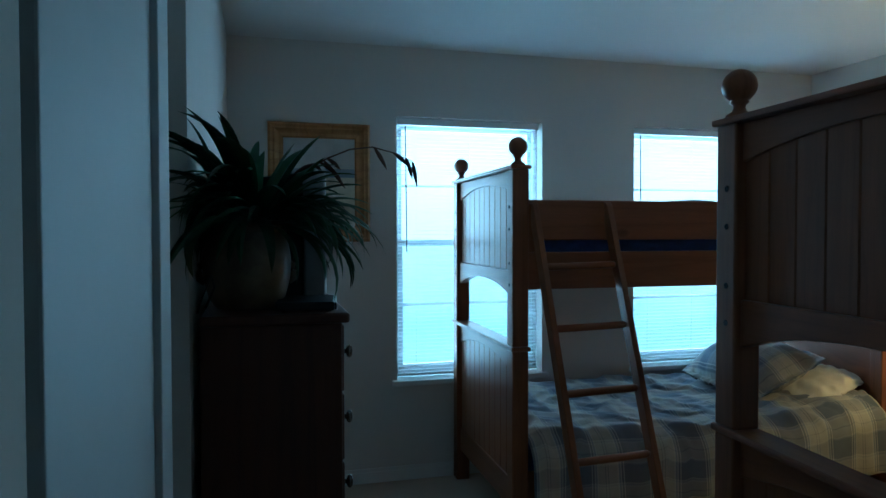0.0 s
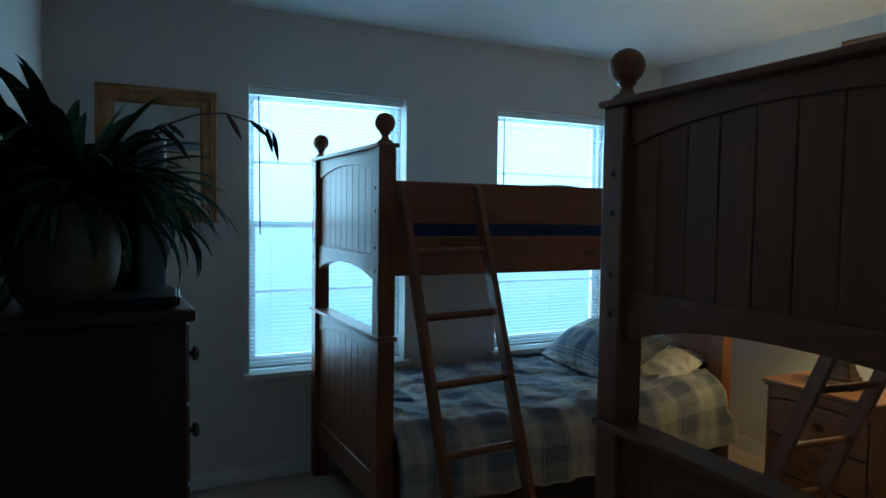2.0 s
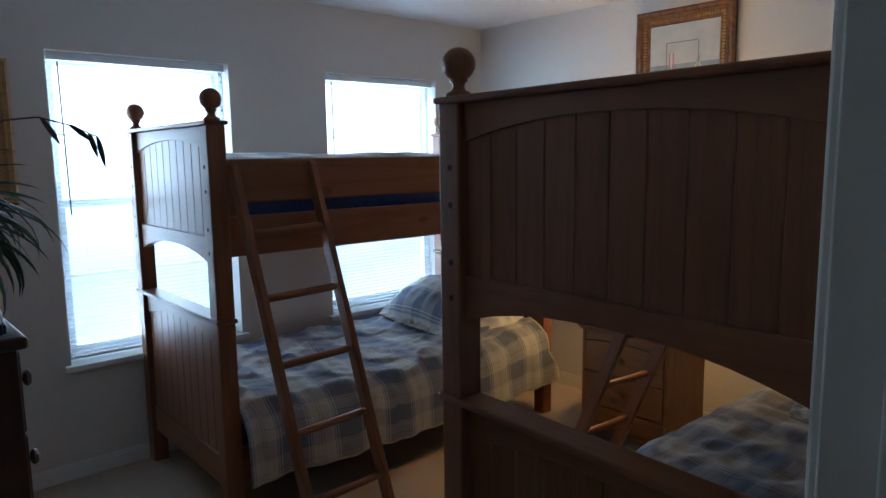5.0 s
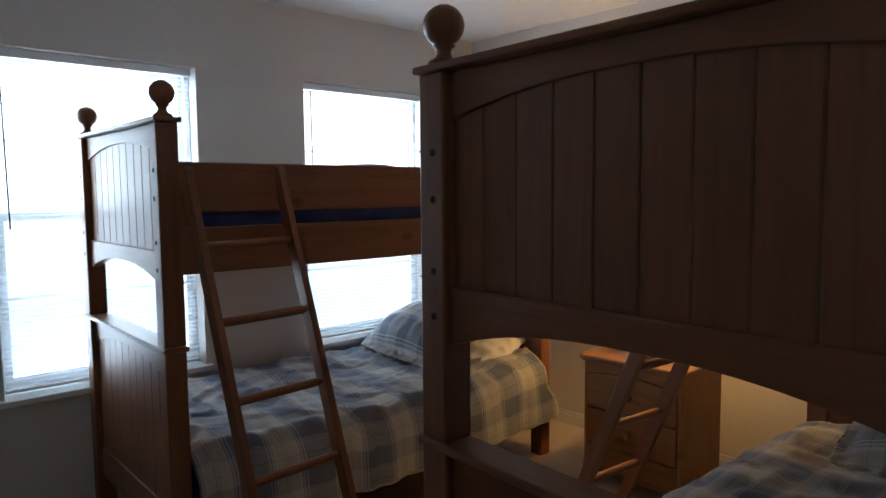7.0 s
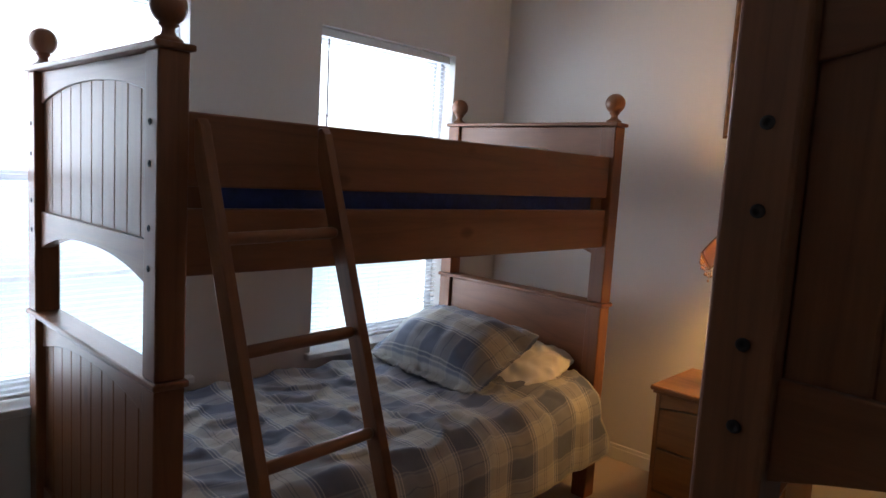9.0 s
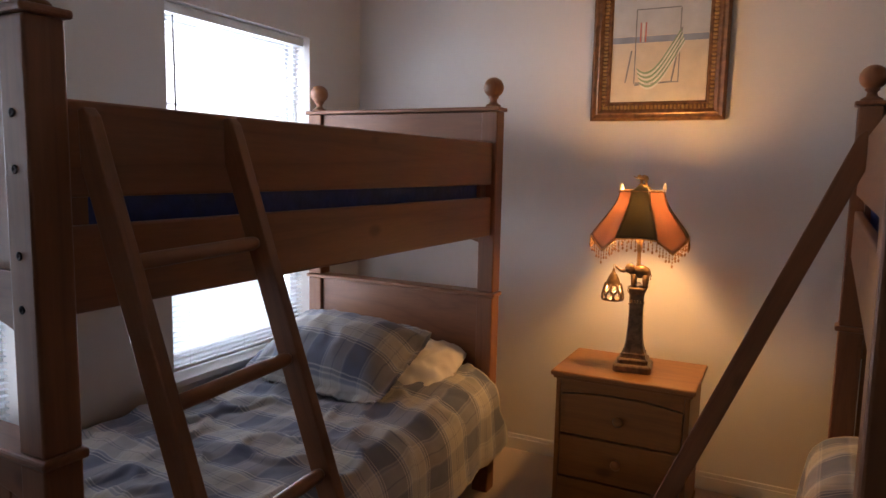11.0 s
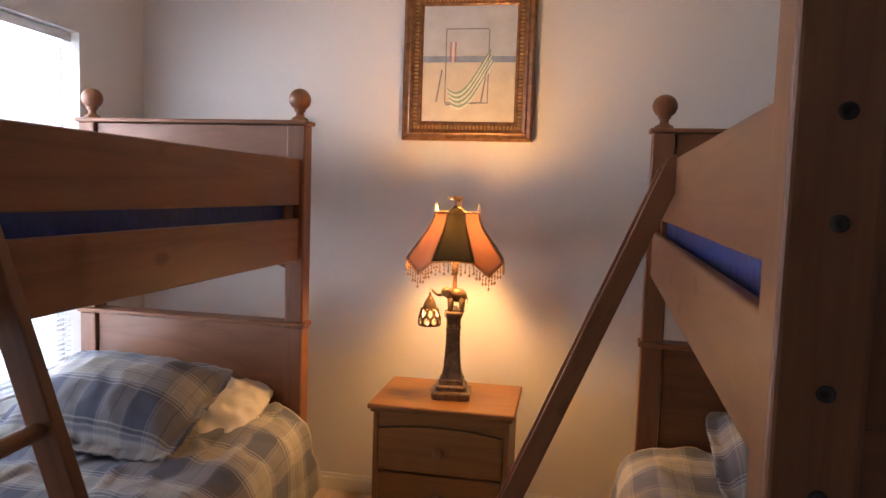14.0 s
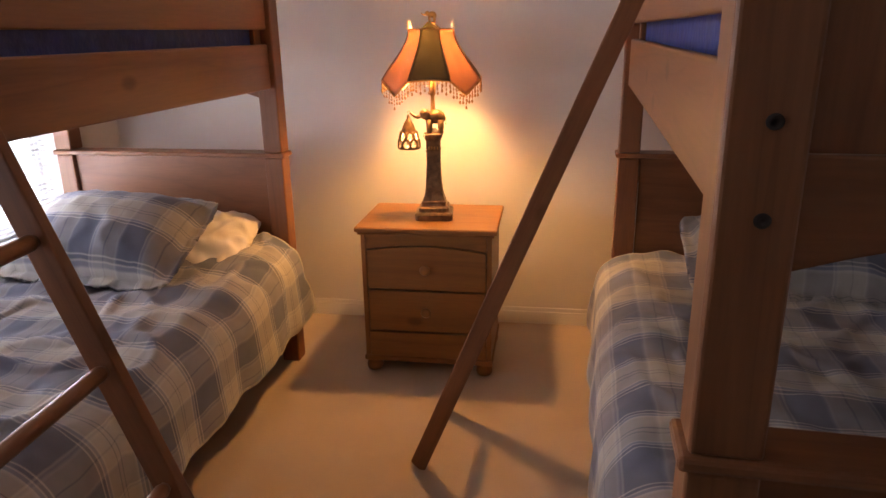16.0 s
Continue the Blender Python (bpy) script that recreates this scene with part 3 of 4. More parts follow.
def comforter(side, m, label, seed, rumple=1.0, puff=0.055):
    """Comforter on the lower bunk, hanging over one long side. side: +1 or -1 along the bed's y."""
    top, r, hem = 0.500, 0.130, 0.205
    q0, q1 = -0.455, 0.415
    total = (q1 - q0) + math.pi / 2 * r + (top - r - hem)

    def fn(a, c):
        s = c * total
        if s < q1 - q0:
            q, z, drop = q0 + s, top, 0.0
        elif s < q1 - q0 + math.pi / 2 * r:
            g = (s - (q1 - q0)) / r
            q, z, drop = q1 + r * math.sin(g), top - r + r * math.cos(g), 0.15 * g
        else:
            d = s - (q1 - q0) - math.pi / 2 * r
            q, z, drop = q1 + r, top - r - d, 0.25 + d / (top - r - hem)
        x_end = 1.945 + (0.085 * step(0.3, 1.0, drop) if drop > 0.25 else 0)
        x0 = 0.082
        x = x0 + a * (x_end - x0)
        p = Vector((x * 2.6 + seed, q * 2.6, seed * 1.7))
        z += rumple * 0.022 * noise.noise(p) * (1 - 0.4 * min(1, drop)) + 0.010 * noise.noise(p * 3.1) + 0.009 * noise.noise(Vector((x * 4 + q * 14, q * 9 - x * 12, seed)))
        crease = abs(noise.noise(Vector((x * 5.5 + q * 2.0, q * 6.5 - x, seed + 3))))
        z += rumple * 0.017 * (1 - min(1, crease * 5)) * (1 - 0.6 * min(1, drop))
        z += puff * step(1.30, 1.80, x) * step(-0.1, 0.35, q) * (1 - 0.8 * min(1, drop))
        if drop > 0:
            w = min(1.0, drop)
            q += w * (0.009 * math.sin(x * 17 + 2 * noise.noise(Vector((x * 3, 0, seed)))) + 0.014 * noise.noise(Vector((x * 4.2, z * 3, seed + 5)))) + 0.012 * w
            z += 0.009 * w * noise.noise(Vector((x * 2.2, 7, seed)))
        q = max(q, 0.536) if drop > 0.25 else q
        if drop == 0:
            z += 0.012 * (1 - min(1, abs(q - q0) * 8))
        return (x, side * q, z), (x + 0.02 * noise.noise(p), s)

    ob = cloth("comforter", fn, 150, 110, PLAID, 0.016, m, label, "comforter", "lower bunk comforters")
    part("hem_piping", tube([fn(k / 120, 1.0)[0] for k in range(121)], 0.0095, 7), HEM, ob, "rolled cream hem", True)
    part("end_piping", tube([fn(1.0, k / 90)[0] for k in range(91)], 0.0095, 7), HEM, ob, "rolled cream edge", True)
    return ob


comforter(-1, BED1, "blue and cream plaid comforter hanging over the bed side", 1.3, 1.0)
comforter(1, BED2, "blue and cream plaid comforter reaching nearly to the carpet", 4.9, 0.5, 0.006)


def upper_cover(m, seed):
    def fn(a, c):
        x = 0.10 + a * (L - 0.20)
        q = -0.43 + 0.86 * c
        edge = min(1.0, (0.43 - abs(q)) / 0.24)
        z = 1.447 + 0.108 * (edge ** 0.8 if edge > 0 else 0) + 0.025 * noise.noise(Vector((x * 3, q * 3, seed)))
        return (x, q, z), (x, q)
    cloth("upper_comforter", fn, 70, 40, PLAID, 0.014, m, "blue plaid comforter on the upper bunk", "comforter", "upper bunk comforters")


upper_cover(BED1, 2.0)
upper_cover(BED2, 8.0)


def pillow(name, m, w, h, t, mat, flange, label, seed, crumple=0.006):
    nu, nv = 60, 44
    bm = bmesh.new()
    uv = bm.loops.layers.uv.new("weave")
    tex = {}
    sheets = []
    rim = {}
    for sgn in (1, -1):
        grid = []
        for i in range(nu + 1):
            row = []
            for j in range(nv + 1):
                a, c = -1 + 2 * i / nu, -1 + 2 * j / nv
                border = i in (0, nu) or j in (0, nv)
                if border and (i, j) in rim:
                    row.append(rim[i, j])
                    continue
                fx = flange / (w / 2)
                fy = flange / (h / 2)
                aa, cc = min(1, abs(a) / (1 - fx)), min(1, abs(c) / (1 - fy))
                puff = ((1 - aa ** 2.4) * (1 - cc ** 2.4)) ** 0.55
                pinch = 1 - 0.05 * (a * a) * (1 - c * c) - 0.05 * (c * c) * (1 - a * a)
                pinch *= 1 - 0.10 * (a * c) ** 4
                pt = Vector((a * w / 2 * pinch, c * h / 2 * pinch, 0))
                zz = sgn * (t / 2 * puff + 0.0015) + 0.012 * noise.noise(pt * 7 + Vector((seed, 0, sgn)))
                zz += crumple * noise.noise(pt * 19 + Vector((seed, 2, 0))) + 0.7 * crumple * (1 - min(1, 4 * abs(noise.noise(pt * 11 + Vector((0, seed, 3))))))
                if aa >= 1 or cc >= 1:
                    zz += (0.018 if c < -0.8 else 0.006) * noise.noise(pt * 34 + Vector((seed, 5, 0)))
                pt.z = zz if not border else (0.024 if c < -0.8 else 0.008) * noise.noise(pt * 34 + Vector((seed, 5, 0)))
                v = bm.verts.new(pt)
                tex[v] = (pt.y + seed, pt.x)
                if border:
                    rim[i, j] = v
                row.append(v)
            grid.append(row)
        for i in range(nu):
            for j in range(nv):
                q = (grid[i][j], grid[i + 1][j], grid[i + 1][j + 1], grid[i][j + 1])
                f = bm.faces.new(q if sgn > 0 else q[::-1])
                for lp in f.loops:
                    lp[uv].uv = tex[lp.vert]
    ob = link(name, bm, mat, None, "", True)
    return tagged_at(ob, m, label, "pillow", "bed pillows")


pillow("pillow", pose(-0.855, -0.465, 0.640, 0, -25, 0) @ pose(0, 0, 0, 0, 0, -93), 0.76, 0.52, 0.27, PLAID, 0.048, "plaid sham pillow with ruffled edge against the headboard", 0.4)
pillow("white_pillow", pose(-0.69, -0.625, 0.585, 4, -20, 4) @ pose(0, 0, 0, 0, 0, -90), 0.66, 0.40, 0.14, LINEN, 0.012, "crumpled white cotton pillow half under the plaid sham", 2.1, 0.016)
pillow("pillow", pose(-0.680, -2.93, 0.588, 0, -18, -2.2) @ pose(0, 0, 0, 0, 0, -90), 0.76, 0.52, 0.27, PLAID, 0.048, "plaid sham pillow with ruffled edge on the lower bunk", 3.4)
pillow("white_pillow", pose(-0.60, -2.93, 0.520, 0, -14, 0) @ pose(0, 0, 0, 0, 0, -90), 0.66, 0.40, 0.14, LINEN, 0.012, "white cotton pillow on the lower bunk", 5.1)
for m in (BED1, BED2):
    pillow("pillow", m @ pose(1.68, -0.02, 1.512, 0, -4, 0) @ pose(0, 0, 0, 0, 0, -90), 0.66, 0.42, 0.075, LINEN, 0.012, "white pillow on the upper bunk", 7.0)


def ladder(foot, top, label, first, along=(1, 0, 0)):
    """Ladder whose two rails run from foot to top; x gives the middle between the rails."""
    f, t = Vector(foot), Vector(top)
    d = t - f
    length = d.length
    z = d.normalized()
    x = Vector(along)
    x = (x - z * z.dot(x)).normalized()
    y = z.cross(x)
    m = Matrix((x, y, z)).transposed().to_4x4()
    m.translation = f
    root = thing("bed_ladder", m, label, "ladder", "bunk bed ladders")
    lean = math.atan2(abs(d.y), d.z)
    half = 0.162
    rail = None
    for s in (-1, 1):
        if rail is None:
            cut = 0.027 * math.tan(lean) * (1 if d.y > 0 else -1)
            g = 1 if d.y > 0 else -1
            outline = [(-0.027 * g, cut * g), (0.027 * g, -cut * g), (0.027 * g, length - 0.09), ((0.027 - 0.09 * math.tan(lean)) * g, length), (-0.018 * g, length), (-0.027 * g, length - 0.02)]
            bm = prism(outline, -0.0135, 0.0135, "x", 0.003)
            rail = part("rail", bm, WOOD_Z, root)
            rail.matrix_basis = pose(s * (half + 0.0135), 0, 0)
        else:
            again("rail", rail, root, pose(s * (half + 0.0135), 0, 0))
    rung = None
    k = first
    while k < length - 0.15:
        mm = pose(0, 0, k)
        if rung is None:
            bm = lathe([(0.010, -half - 0.004), (0.0155, -half + 0.012), (0.0155, half - 0.012), (0.010, half + 0.004)], 14)
            rung = part("rung", bm, WOOD_Z, root, "", True)
            rung.matrix_basis = mm @ pose(0, 0, 0, 0, 90, 0)
        else:
            again("rung", rung, root, mm @ pose(0, 0, 0, 0, 90, 0))
        k += 0.263
    return root


ladder((-2.195, -1.532, 0.0), (-2.238, -1.030, 1.527), "pine ladder leaning on the upper bunk's guard rail", 0.275, (1, 0, -0.03))
ladder((-1.032, -1.702, 0.0), (-1.038, -2.338, 1.540), "pine ladder leaning at a slant on the guard rail", 0.325, (1, -0.065, -0.02))


# ---- nightstand and table lamp ----
def nightstand():
    root = thing("nightstand", pose(-0.395, -1.617, 0), "honey pine nightstand with two drawers and bun feet", "nightstand")
    hw, hd, top = 0.280, 0.205, 0.630
    bw, f = hw - 0.020, -hd + 0.022
    part("top", box(-hd, hd, -hw, hw, top - 0.022, top, 0.007, 3), STAND_Y, root)
    part("top_moulding", box(-hd + 0.010, hd - 0.006, -hw + 0.010, hw - 0.010, top - 0.034, top - 0.0225, 0.004), STAND_Y, root)
    for s in (-1, 1):
        part("side_panel", box(f, hd - 0.01, *sorted((s * bw, s * (bw - 0.02))), 0.075, top - 0.034, 0.003), STAND_Z, root)
    part("back_panel", box(hd - 0.022, hd - 0.01, -bw + 0.02, bw - 0.02, 0.075, top - 0.034, 0.0), STAND_Y, root)
    fr = prism([(bw - 0.0205, top - 0.0345), (-bw + 0.0205, top - 0.0345)] + arch(bw - 0.0205, 0.535, 0.556, 2), f + 0.001, f + 0.018, "x", 0.002)
    part("frieze", fr, STAND_Y, root)
    up = prism([(bw - 0.023, 0.372), (bw - 0.023, 0.53)] + arch(bw - 0.023, 0.53, 0.551, 2)[::-1] + [(-bw + 0.023, 0.53), (-bw + 0.023, 0.372)], f - 0.004, f + 0.016, "x", 0.003)
    d1 = part("drawer_front", up, STAND_Y, root)
    d2 = part("drawer_front", box(f - 0.004, f + 0.016, -bw + 0.023, bw - 0.023, 0.190, 0.364, 0.004), STAND_Y, root)
    part("plinth", box(f - 0.002, f + 0.016, -bw + 0.0205, bw - 0.0205, 0.075, 0.182, 0.003), STAND_Y, root)
    part("bottom_moulding", box(-hd + 0.016, hd - 0.008, -hw + 0.014, hw - 0.014, 0.052, 0.0745, 0.005), STAND_Y, root)
    kn = lathe([(0.010, 0), (0.010, 0.010), (0.019, 0.016), (0.021, 0.024), (0.015, 0.031), (0.003, 0.033)], 20)
    k1 = part("knob", kn, STAND_Y, d1, "round wooden knob", True)
    k1.matrix_basis = pose(f - 0.003, 0, 0.462, 0, -90, 0)
    again("knob", k1, d2, pose(f - 0.003, 0, 0.283, 0, -90, 0))
    foot = None
    for sx in (-1, 1):
        for sy in (-1, 1):
            m = pose(sx * (hd - 0.048), sy * (hw - 0.05), 0)
            if foot is None:
                foot = part("bun_foot", lathe([(0.018, 0), (0.030, 0.006), (0.035, 0.022), (0.031, 0.040), (0.022, 0.047), (0.024, 0.053)], 20), STAND_Z, root, "", True)
                foot.matrix_basis = m
            else:
                again("bun_foot", foot, root, m)


def square_column(profile, bm=None):
    """Square section whose half-width follows the profile of (half, z)."""
    bm = bm or bmesh.new()
    rings = []
    for r, z in profile:
        c = r * 0.16
        rings.append([bm.verts.new(v) for v in ((r, -r + c, z), (r, r - c, z), (r - c, r, z), (-r + c, r, z), (-r, r - c, z), (-r, -r + c, z), (-r + c, -r, z), (r - c, -r, z))])
    for a, c in zip(rings, rings[1:]):
        for k in range(8):
            bm.faces.new((a[k], a[(k + 1) % 8], c[(k + 1) % 8], c[k]))
    bm.faces.new(rings[0][::-1])
    bm.faces.new(rings[-1])
    return bm


def animal(k, base, bm=None):
    """Small cast elephant of k times full size, standing at the given height and facing +y."""
    bm = bm or bmesh.new()

    def ball(x, y, z, rx, ry, rz):
        bmesh.ops.create_uvsphere(bm, u_segments=18, v_segments=12, radius=1, matrix=Matrix.Translation((x * k, y * k, base + z * k)) @ Matrix.Diagonal((rx * k, ry * k, rz * k, 1)))

    ball(0, -0.010, 0.062, 0.025, 0.037, 0.027)
    ball(0, -0.030, 0.058, 0.022, 0.018, 0.024)
    ball(0, 0.032, 0.072, 0.018, 0.020, 0.020)
    for sx in (-1, 1):
        ball(sx * 0.019, 0.024, 0.068, 0.004, 0.014, 0.018)
        for yy in (-0.030, 0.014):
            tube([(sx * 0.013 * k, yy * k, base), (sx * 0.013 * k, yy * k, base + 0.010 * k), (sx * 0.012 * k, yy * k, base + 0.052 * k)], [0.0125 * k, 0.0105 * k, 0.0130 * k], 12, bm)
    tube([(0, y * k, base + z * k) for y, z in ((0.044, 0.068), (0.056, 0.060), (0.068, 0.062), (0.079, 0.071), (0.088, 0.078))], [r * k for r in (0.0100, 0.0078, 0.0062, 0.0050, 0.0038)], 10, bm)
    tube([(0, y * k, base + z * k) for y, z in ((-0.045, 0.066), (-0.050, 0.048), (-0.049, 0.032))], 0.0022 * k, 6, bm)
    return bm


def table_lamp():
    root = thing("table_lamp", pose(-0.408, -1.628, 0.630, 0, 0, 6) @ Matrix.Scale(1.0256, 4), "lit bronze table lamp with a panelled, fringed pagoda shade", "lamp")
    base = square_column([(0.071, 0.0), (0.073, 0.006), (0.073, 0.022), (0.069, 0.028), (0.058, 0.032), (0.058, 0.046), (0.054, 0.050), (0.048, 0.053),
                          (0.046, 0.064), (0.047, 0.069), (0.042, 0.074)])
    part("stepped_base", base, BRONZE, root)
    col = square_column([(0.042, 0.074), (0.036, 0.095), (0.0315, 0.125), (0.0285, 0.17), (0.0265, 0.22), (0.0265, 0.262), (0.029, 0.265), (0.029, 0.270),
                         (0.0265, 0.273), (0.0275, 0.305), (0.031, 0.310), (0.036, 0.322), (0.036, 0.330), (0.030, 0.333)])
    c = part("column", col, BRONZE, root)
    for s in (-1, 1):
        for k in range(4):
            part("rosette", box(s * 0.029 - 0.002, s * 0.029 + 0.002, -0.02 + k * 0.011, -0.014 + k * 0.011, 0.272, 0.284, 0.001, 1), GOLD, c)
    part("figurine", animal(1.0, 0.3325), BRONZE, root, "small cast bronze figurine on the column", True)
    part("stem", lathe([(0.010, 0.405), (0.014, 0.412), (0.009, 0.420), (0.007, 0.47), (0.012, 0.48), (0.012, 0.544), (0.004, 0.5445)], 18), GOLD, root, "", True)
    part("bulb", lathe([(0.012, 0.625), (0.018, 0.640), (0.028, 0.662), (0.028, 0.684), (0.017, 0.702), (0.002, 0.705)], 18), BULB_GLASS, root, "lit warm bulb, one of two assumed under the shade", True)
    part("bulb", lathe([(0.010, 0.545), (0.026, 0.558), (0.031, 0.575), (0.030, 0.595), (0.018, 0.618), (0.012, 0.622)], 18), BULB_GLASS, root, "lit warm bulb, one of two assumed under the shade", True)
    # hanging lantern from the trunk
    ln = bmesh.new()
    lathe([(0.002, 0.404), (0.006, 0.396), (0.006, 0.388), (0.011, 0.382), (0.022, 0.362), (0.029, 0.340), (0.031, 0.334)], 20, ln, (0, 0.094, 0))
    lant = part("lantern_cap", ln, BRONZE, root, "small pierced bronze lantern", True)
    part("lantern_rim", lathe([(0.040, 0.281), (0.043, 0.277), (0.041, 0.272), (0.035, 0.272)], 22, None, (0, 0.094, 0)), BRONZE, lant, "", True)
    for k in range(16):
        a = 2 * math.pi * k / 16
        ca, sa = math.cos(a), math.sin(a)
        pts = []
        for q in range(9):
            u = q / 8
            rr = 0.030 + 0.010 * math.sin(u * 1.9)
            aa = a + 0.26 * math.sin(u * math.pi * 2) * (1 if k % 2 else -1)
            pts.append((rr * math.cos(aa), 0.094 + rr * math.sin(aa), 0.338 - 0.062 * u))
        part("lantern_scroll", tube(pts, 0.0052, 6), BRONZE, lant, "", True)
    part("lantern_liner", lathe([(0.017, 0.285), (0.024, 0.30), (0.022, 0.335), (0.012, 0.352)], 18), AMBER, lant, "amber glass liner", True)
    part("hook", tube([(0, 0.085, 0.411), (0, 0.091, 0.418), (0, 0.097, 0.412), (0, 0.094, 0.402)], 0.0016, 6), GOLD, lant)
    # shade of eight panels, alternately pointed and straight below
    def radius(u):
        return 0.0887 + 0.1073 * (0.5 * u ** 1.9 + 0.5 * u * u * (3 - 2 * u))
    zt, zb = 0.712, 0.535
    sectors = 8
    frame_bm = bmesh.new()
    for s in range(sectors):
        a0 = 2 * math.pi * (s - 0.5) / sectors + math.pi
        red = s % 2 == 1
        bm = bmesh.new()
        nu, nv = 14, 10
        g = []
        for i in range(nu + 1):
            u = i / nu
            row = []
            for j in range(nv + 1):
                c = j / nv
                a_l, a_r = a0, a0 + 2 * math.pi / sectors
                drop = (0.052 * (1 - abs(2 * c - 1)) if red else -0.006 * math.sin(c * math.pi)) * u ** 2.5
                r = radius(u)
                pl = Vector((r * math.cos(a_l), r * math.sin(a_l), 0))
                pr = Vector((r * math.cos(a_r), r * math.sin(a_r), 0))
                v = pl.lerp(pr, c) * (1 + 0.012 * math.sin(c * math.pi))
                gable = 0.0 if red else 0.030 * (1 - abs(2 * c - 1)) * (1 - u) ** 6
                v.z = zt + (zb - zt) * u - drop + gable
                row.append(bm.verts.new(v))
            g.append(row)
        for i in range(nu):
            for j in range(nv):
                bm.faces.new((g[i][j], g[i + 1][j], g[i + 1][j + 1], g[i][j + 1]))
        edge = [v.co.copy() for v in g[-1]]
        seam = [g[i][0].co.copy() * 1.0 for i in range(nu + 1)]
        bmesh.ops.solidify(bm, geom=bm.faces[:], thickness=0.001)
        pn = part("shade_panel", bm, SHADE_RED if red else SHADE_GREEN, root, "terracotta fabric panel with a pointed hem" if red else "dark olive fabric panel", True)
        part("shade_rib", tube(seam, 0.0026, 6), BRONZE, pn)
        part("hem_braid", tube(edge, 0.0032, 6), GOLD, pn)
        fr = bmesh.new()
        for j in range(11):
            k = j / 10 * nv
            p = edge[min(nv, int(k))].lerp(edge[min(nv, int(k) + 1)], k - int(k))
            ln_ = 0.036 + 0.010 * (j % 2)
            tube([p, p - Vector((0, 0, ln_))], 0.0007, 4, fr)
            for q in (0.35, 0.62, 0.95):
                bmesh.ops.create_icosphere(fr, subdivisions=1, radius=0.0030 + 0.0014 * (q > 0.9), matrix=Matrix.Translation(p - Vector((0, 0, ln_ * q))) @ Matrix.Diagonal((1, 1, 1.6, 1)))
        part("bead_fringe", fr, BEAD, pn, "amber glass bead fringe")
    ring = bmesh.new()
    tube([(radius(0) * math.cos(2 * math.pi * (k - 0.5) / 8 + math.pi), radius(0) * math.sin(2 * math.pi * (k - 0.5) / 8 + math.pi), zt) for k in range(9)], 0.0032, 6, ring)
    for k in range(3):
        a = 2 * math.pi * k / 3
        tube([(0, 0, zt - 0.004), (0.088 * math.cos(a), 0.088 * math.sin(a), zt)], 0.0016, 5, ring)
    part("shade_ring", ring, BRONZE, root)
    for k in (2, 3, 6, 7):
        a = 2 * math.pi * (k - 0.5) / 8 + math.pi
        r = radius(0)
        part("crown_point", lathe([(0.007, 0), (0.006, 0.012), (0.004, 0.022), (0.0006, 0.034)], 10), PALE_TIP, root, "pale pointed crown tip").matrix_basis = pose(r * math.cos(a), r * math.sin(a), zt)
    part("finial", animal(0.42, 0.737, lathe([(0.006, 0.69), (0.012, 0.70), (0.006, 0.708), (0.006, 0.726), (0.018, 0.733), (0.018, 0.738), (0.004, 0.739)], 18)), GOLD, root, "small gilt figure as the finial", True)


nightstand()
table_lamp()


# ---- pictures ----
def picture_frame(root, w, h, bw, mats, beads):
    """Moulded frame on a wall; local x to the right, z up, face towards -y."""
    outer, bead_mat = mats[0], mats[-1]
    prof = [(0.0, -0.004), (0.0, -0.026), (0.012, -0.036), (0.026, -0.030), (0.034, -0.033), (0.048, -0.022), (0.058, -0.018), (bw - 0.008, -0.020), (bw, -0.012), (bw, -0.004)]
    for nm, rot, ln in (("frame_bottom", 0, w), ("frame_right", 90, h), ("frame_top", 180, w), ("frame_left", 270, h)):
        bm = bmesh.new()
        a = [bm.verts.new((-ln / 2 + min(d, bw), y, d)) for d, y in prof]
        c = [bm.verts.new((ln / 2 - min(d, bw), y, d)) for d, y in prof]
        for i in range(len(prof) - 1):
            bm.faces.new((a[i], c[i], c[i + 1], a[i + 1]))
        bm.faces.new((a[-1], c[-1], c[0], a[0]))
        bm.faces.new(a)
        bm.faces.new(c[::-1])
        bmesh.ops.recalc_face_normals(bm, faces=bm.faces[:])
        side = part(nm, bm, outer, root)
        other = h if ln == w else w
        side.matrix_basis = Matrix.Translation((0, 0, h / 2)) @ pose(0, 0, 0, 0, -rot, 0) @ Matrix.Translation((0, 0, -other / 2))
        if beads:
            b = bmesh.new()
            n = int((ln - 2 * 0.052) / 0.0165)
            for q in range(n):
                u = -ln / 2 + 0.058 + (ln - 0.116) * q / (n - 1)
                box(u - 0.0055, u + 0.0055, -0.0285, -0.016, 0.050, 0.068, 0.0025, 1, bm=b)
            part("beading", b, bead_mat, side, "row of gilt beads")


def flat(name, outline, y, mat, root, label=""):
    bm = bmesh.new()
    bm.faces.new([bm.verts.new((x, y, z)) for x, z in outline])
    bmesh.ops.recalc_face_normals(bm, faces=bm.faces[:])
    r = bmesh.ops.extrude_face_region(bm, geom=bm.faces[:])
    for v in [g for g in r["geom"] if isinstance(g, bmesh.types.BMVert)]:
        v.co.y += 0.0006
    bmesh.ops.recalc_face_normals(bm, faces=bm.faces[:])
    return part(name, bm, mat, root, label)


def rect(x0, x1, z0, z1):
    return [(x0, z0), (x1, z0), (x1, z1), (x0, z1)]


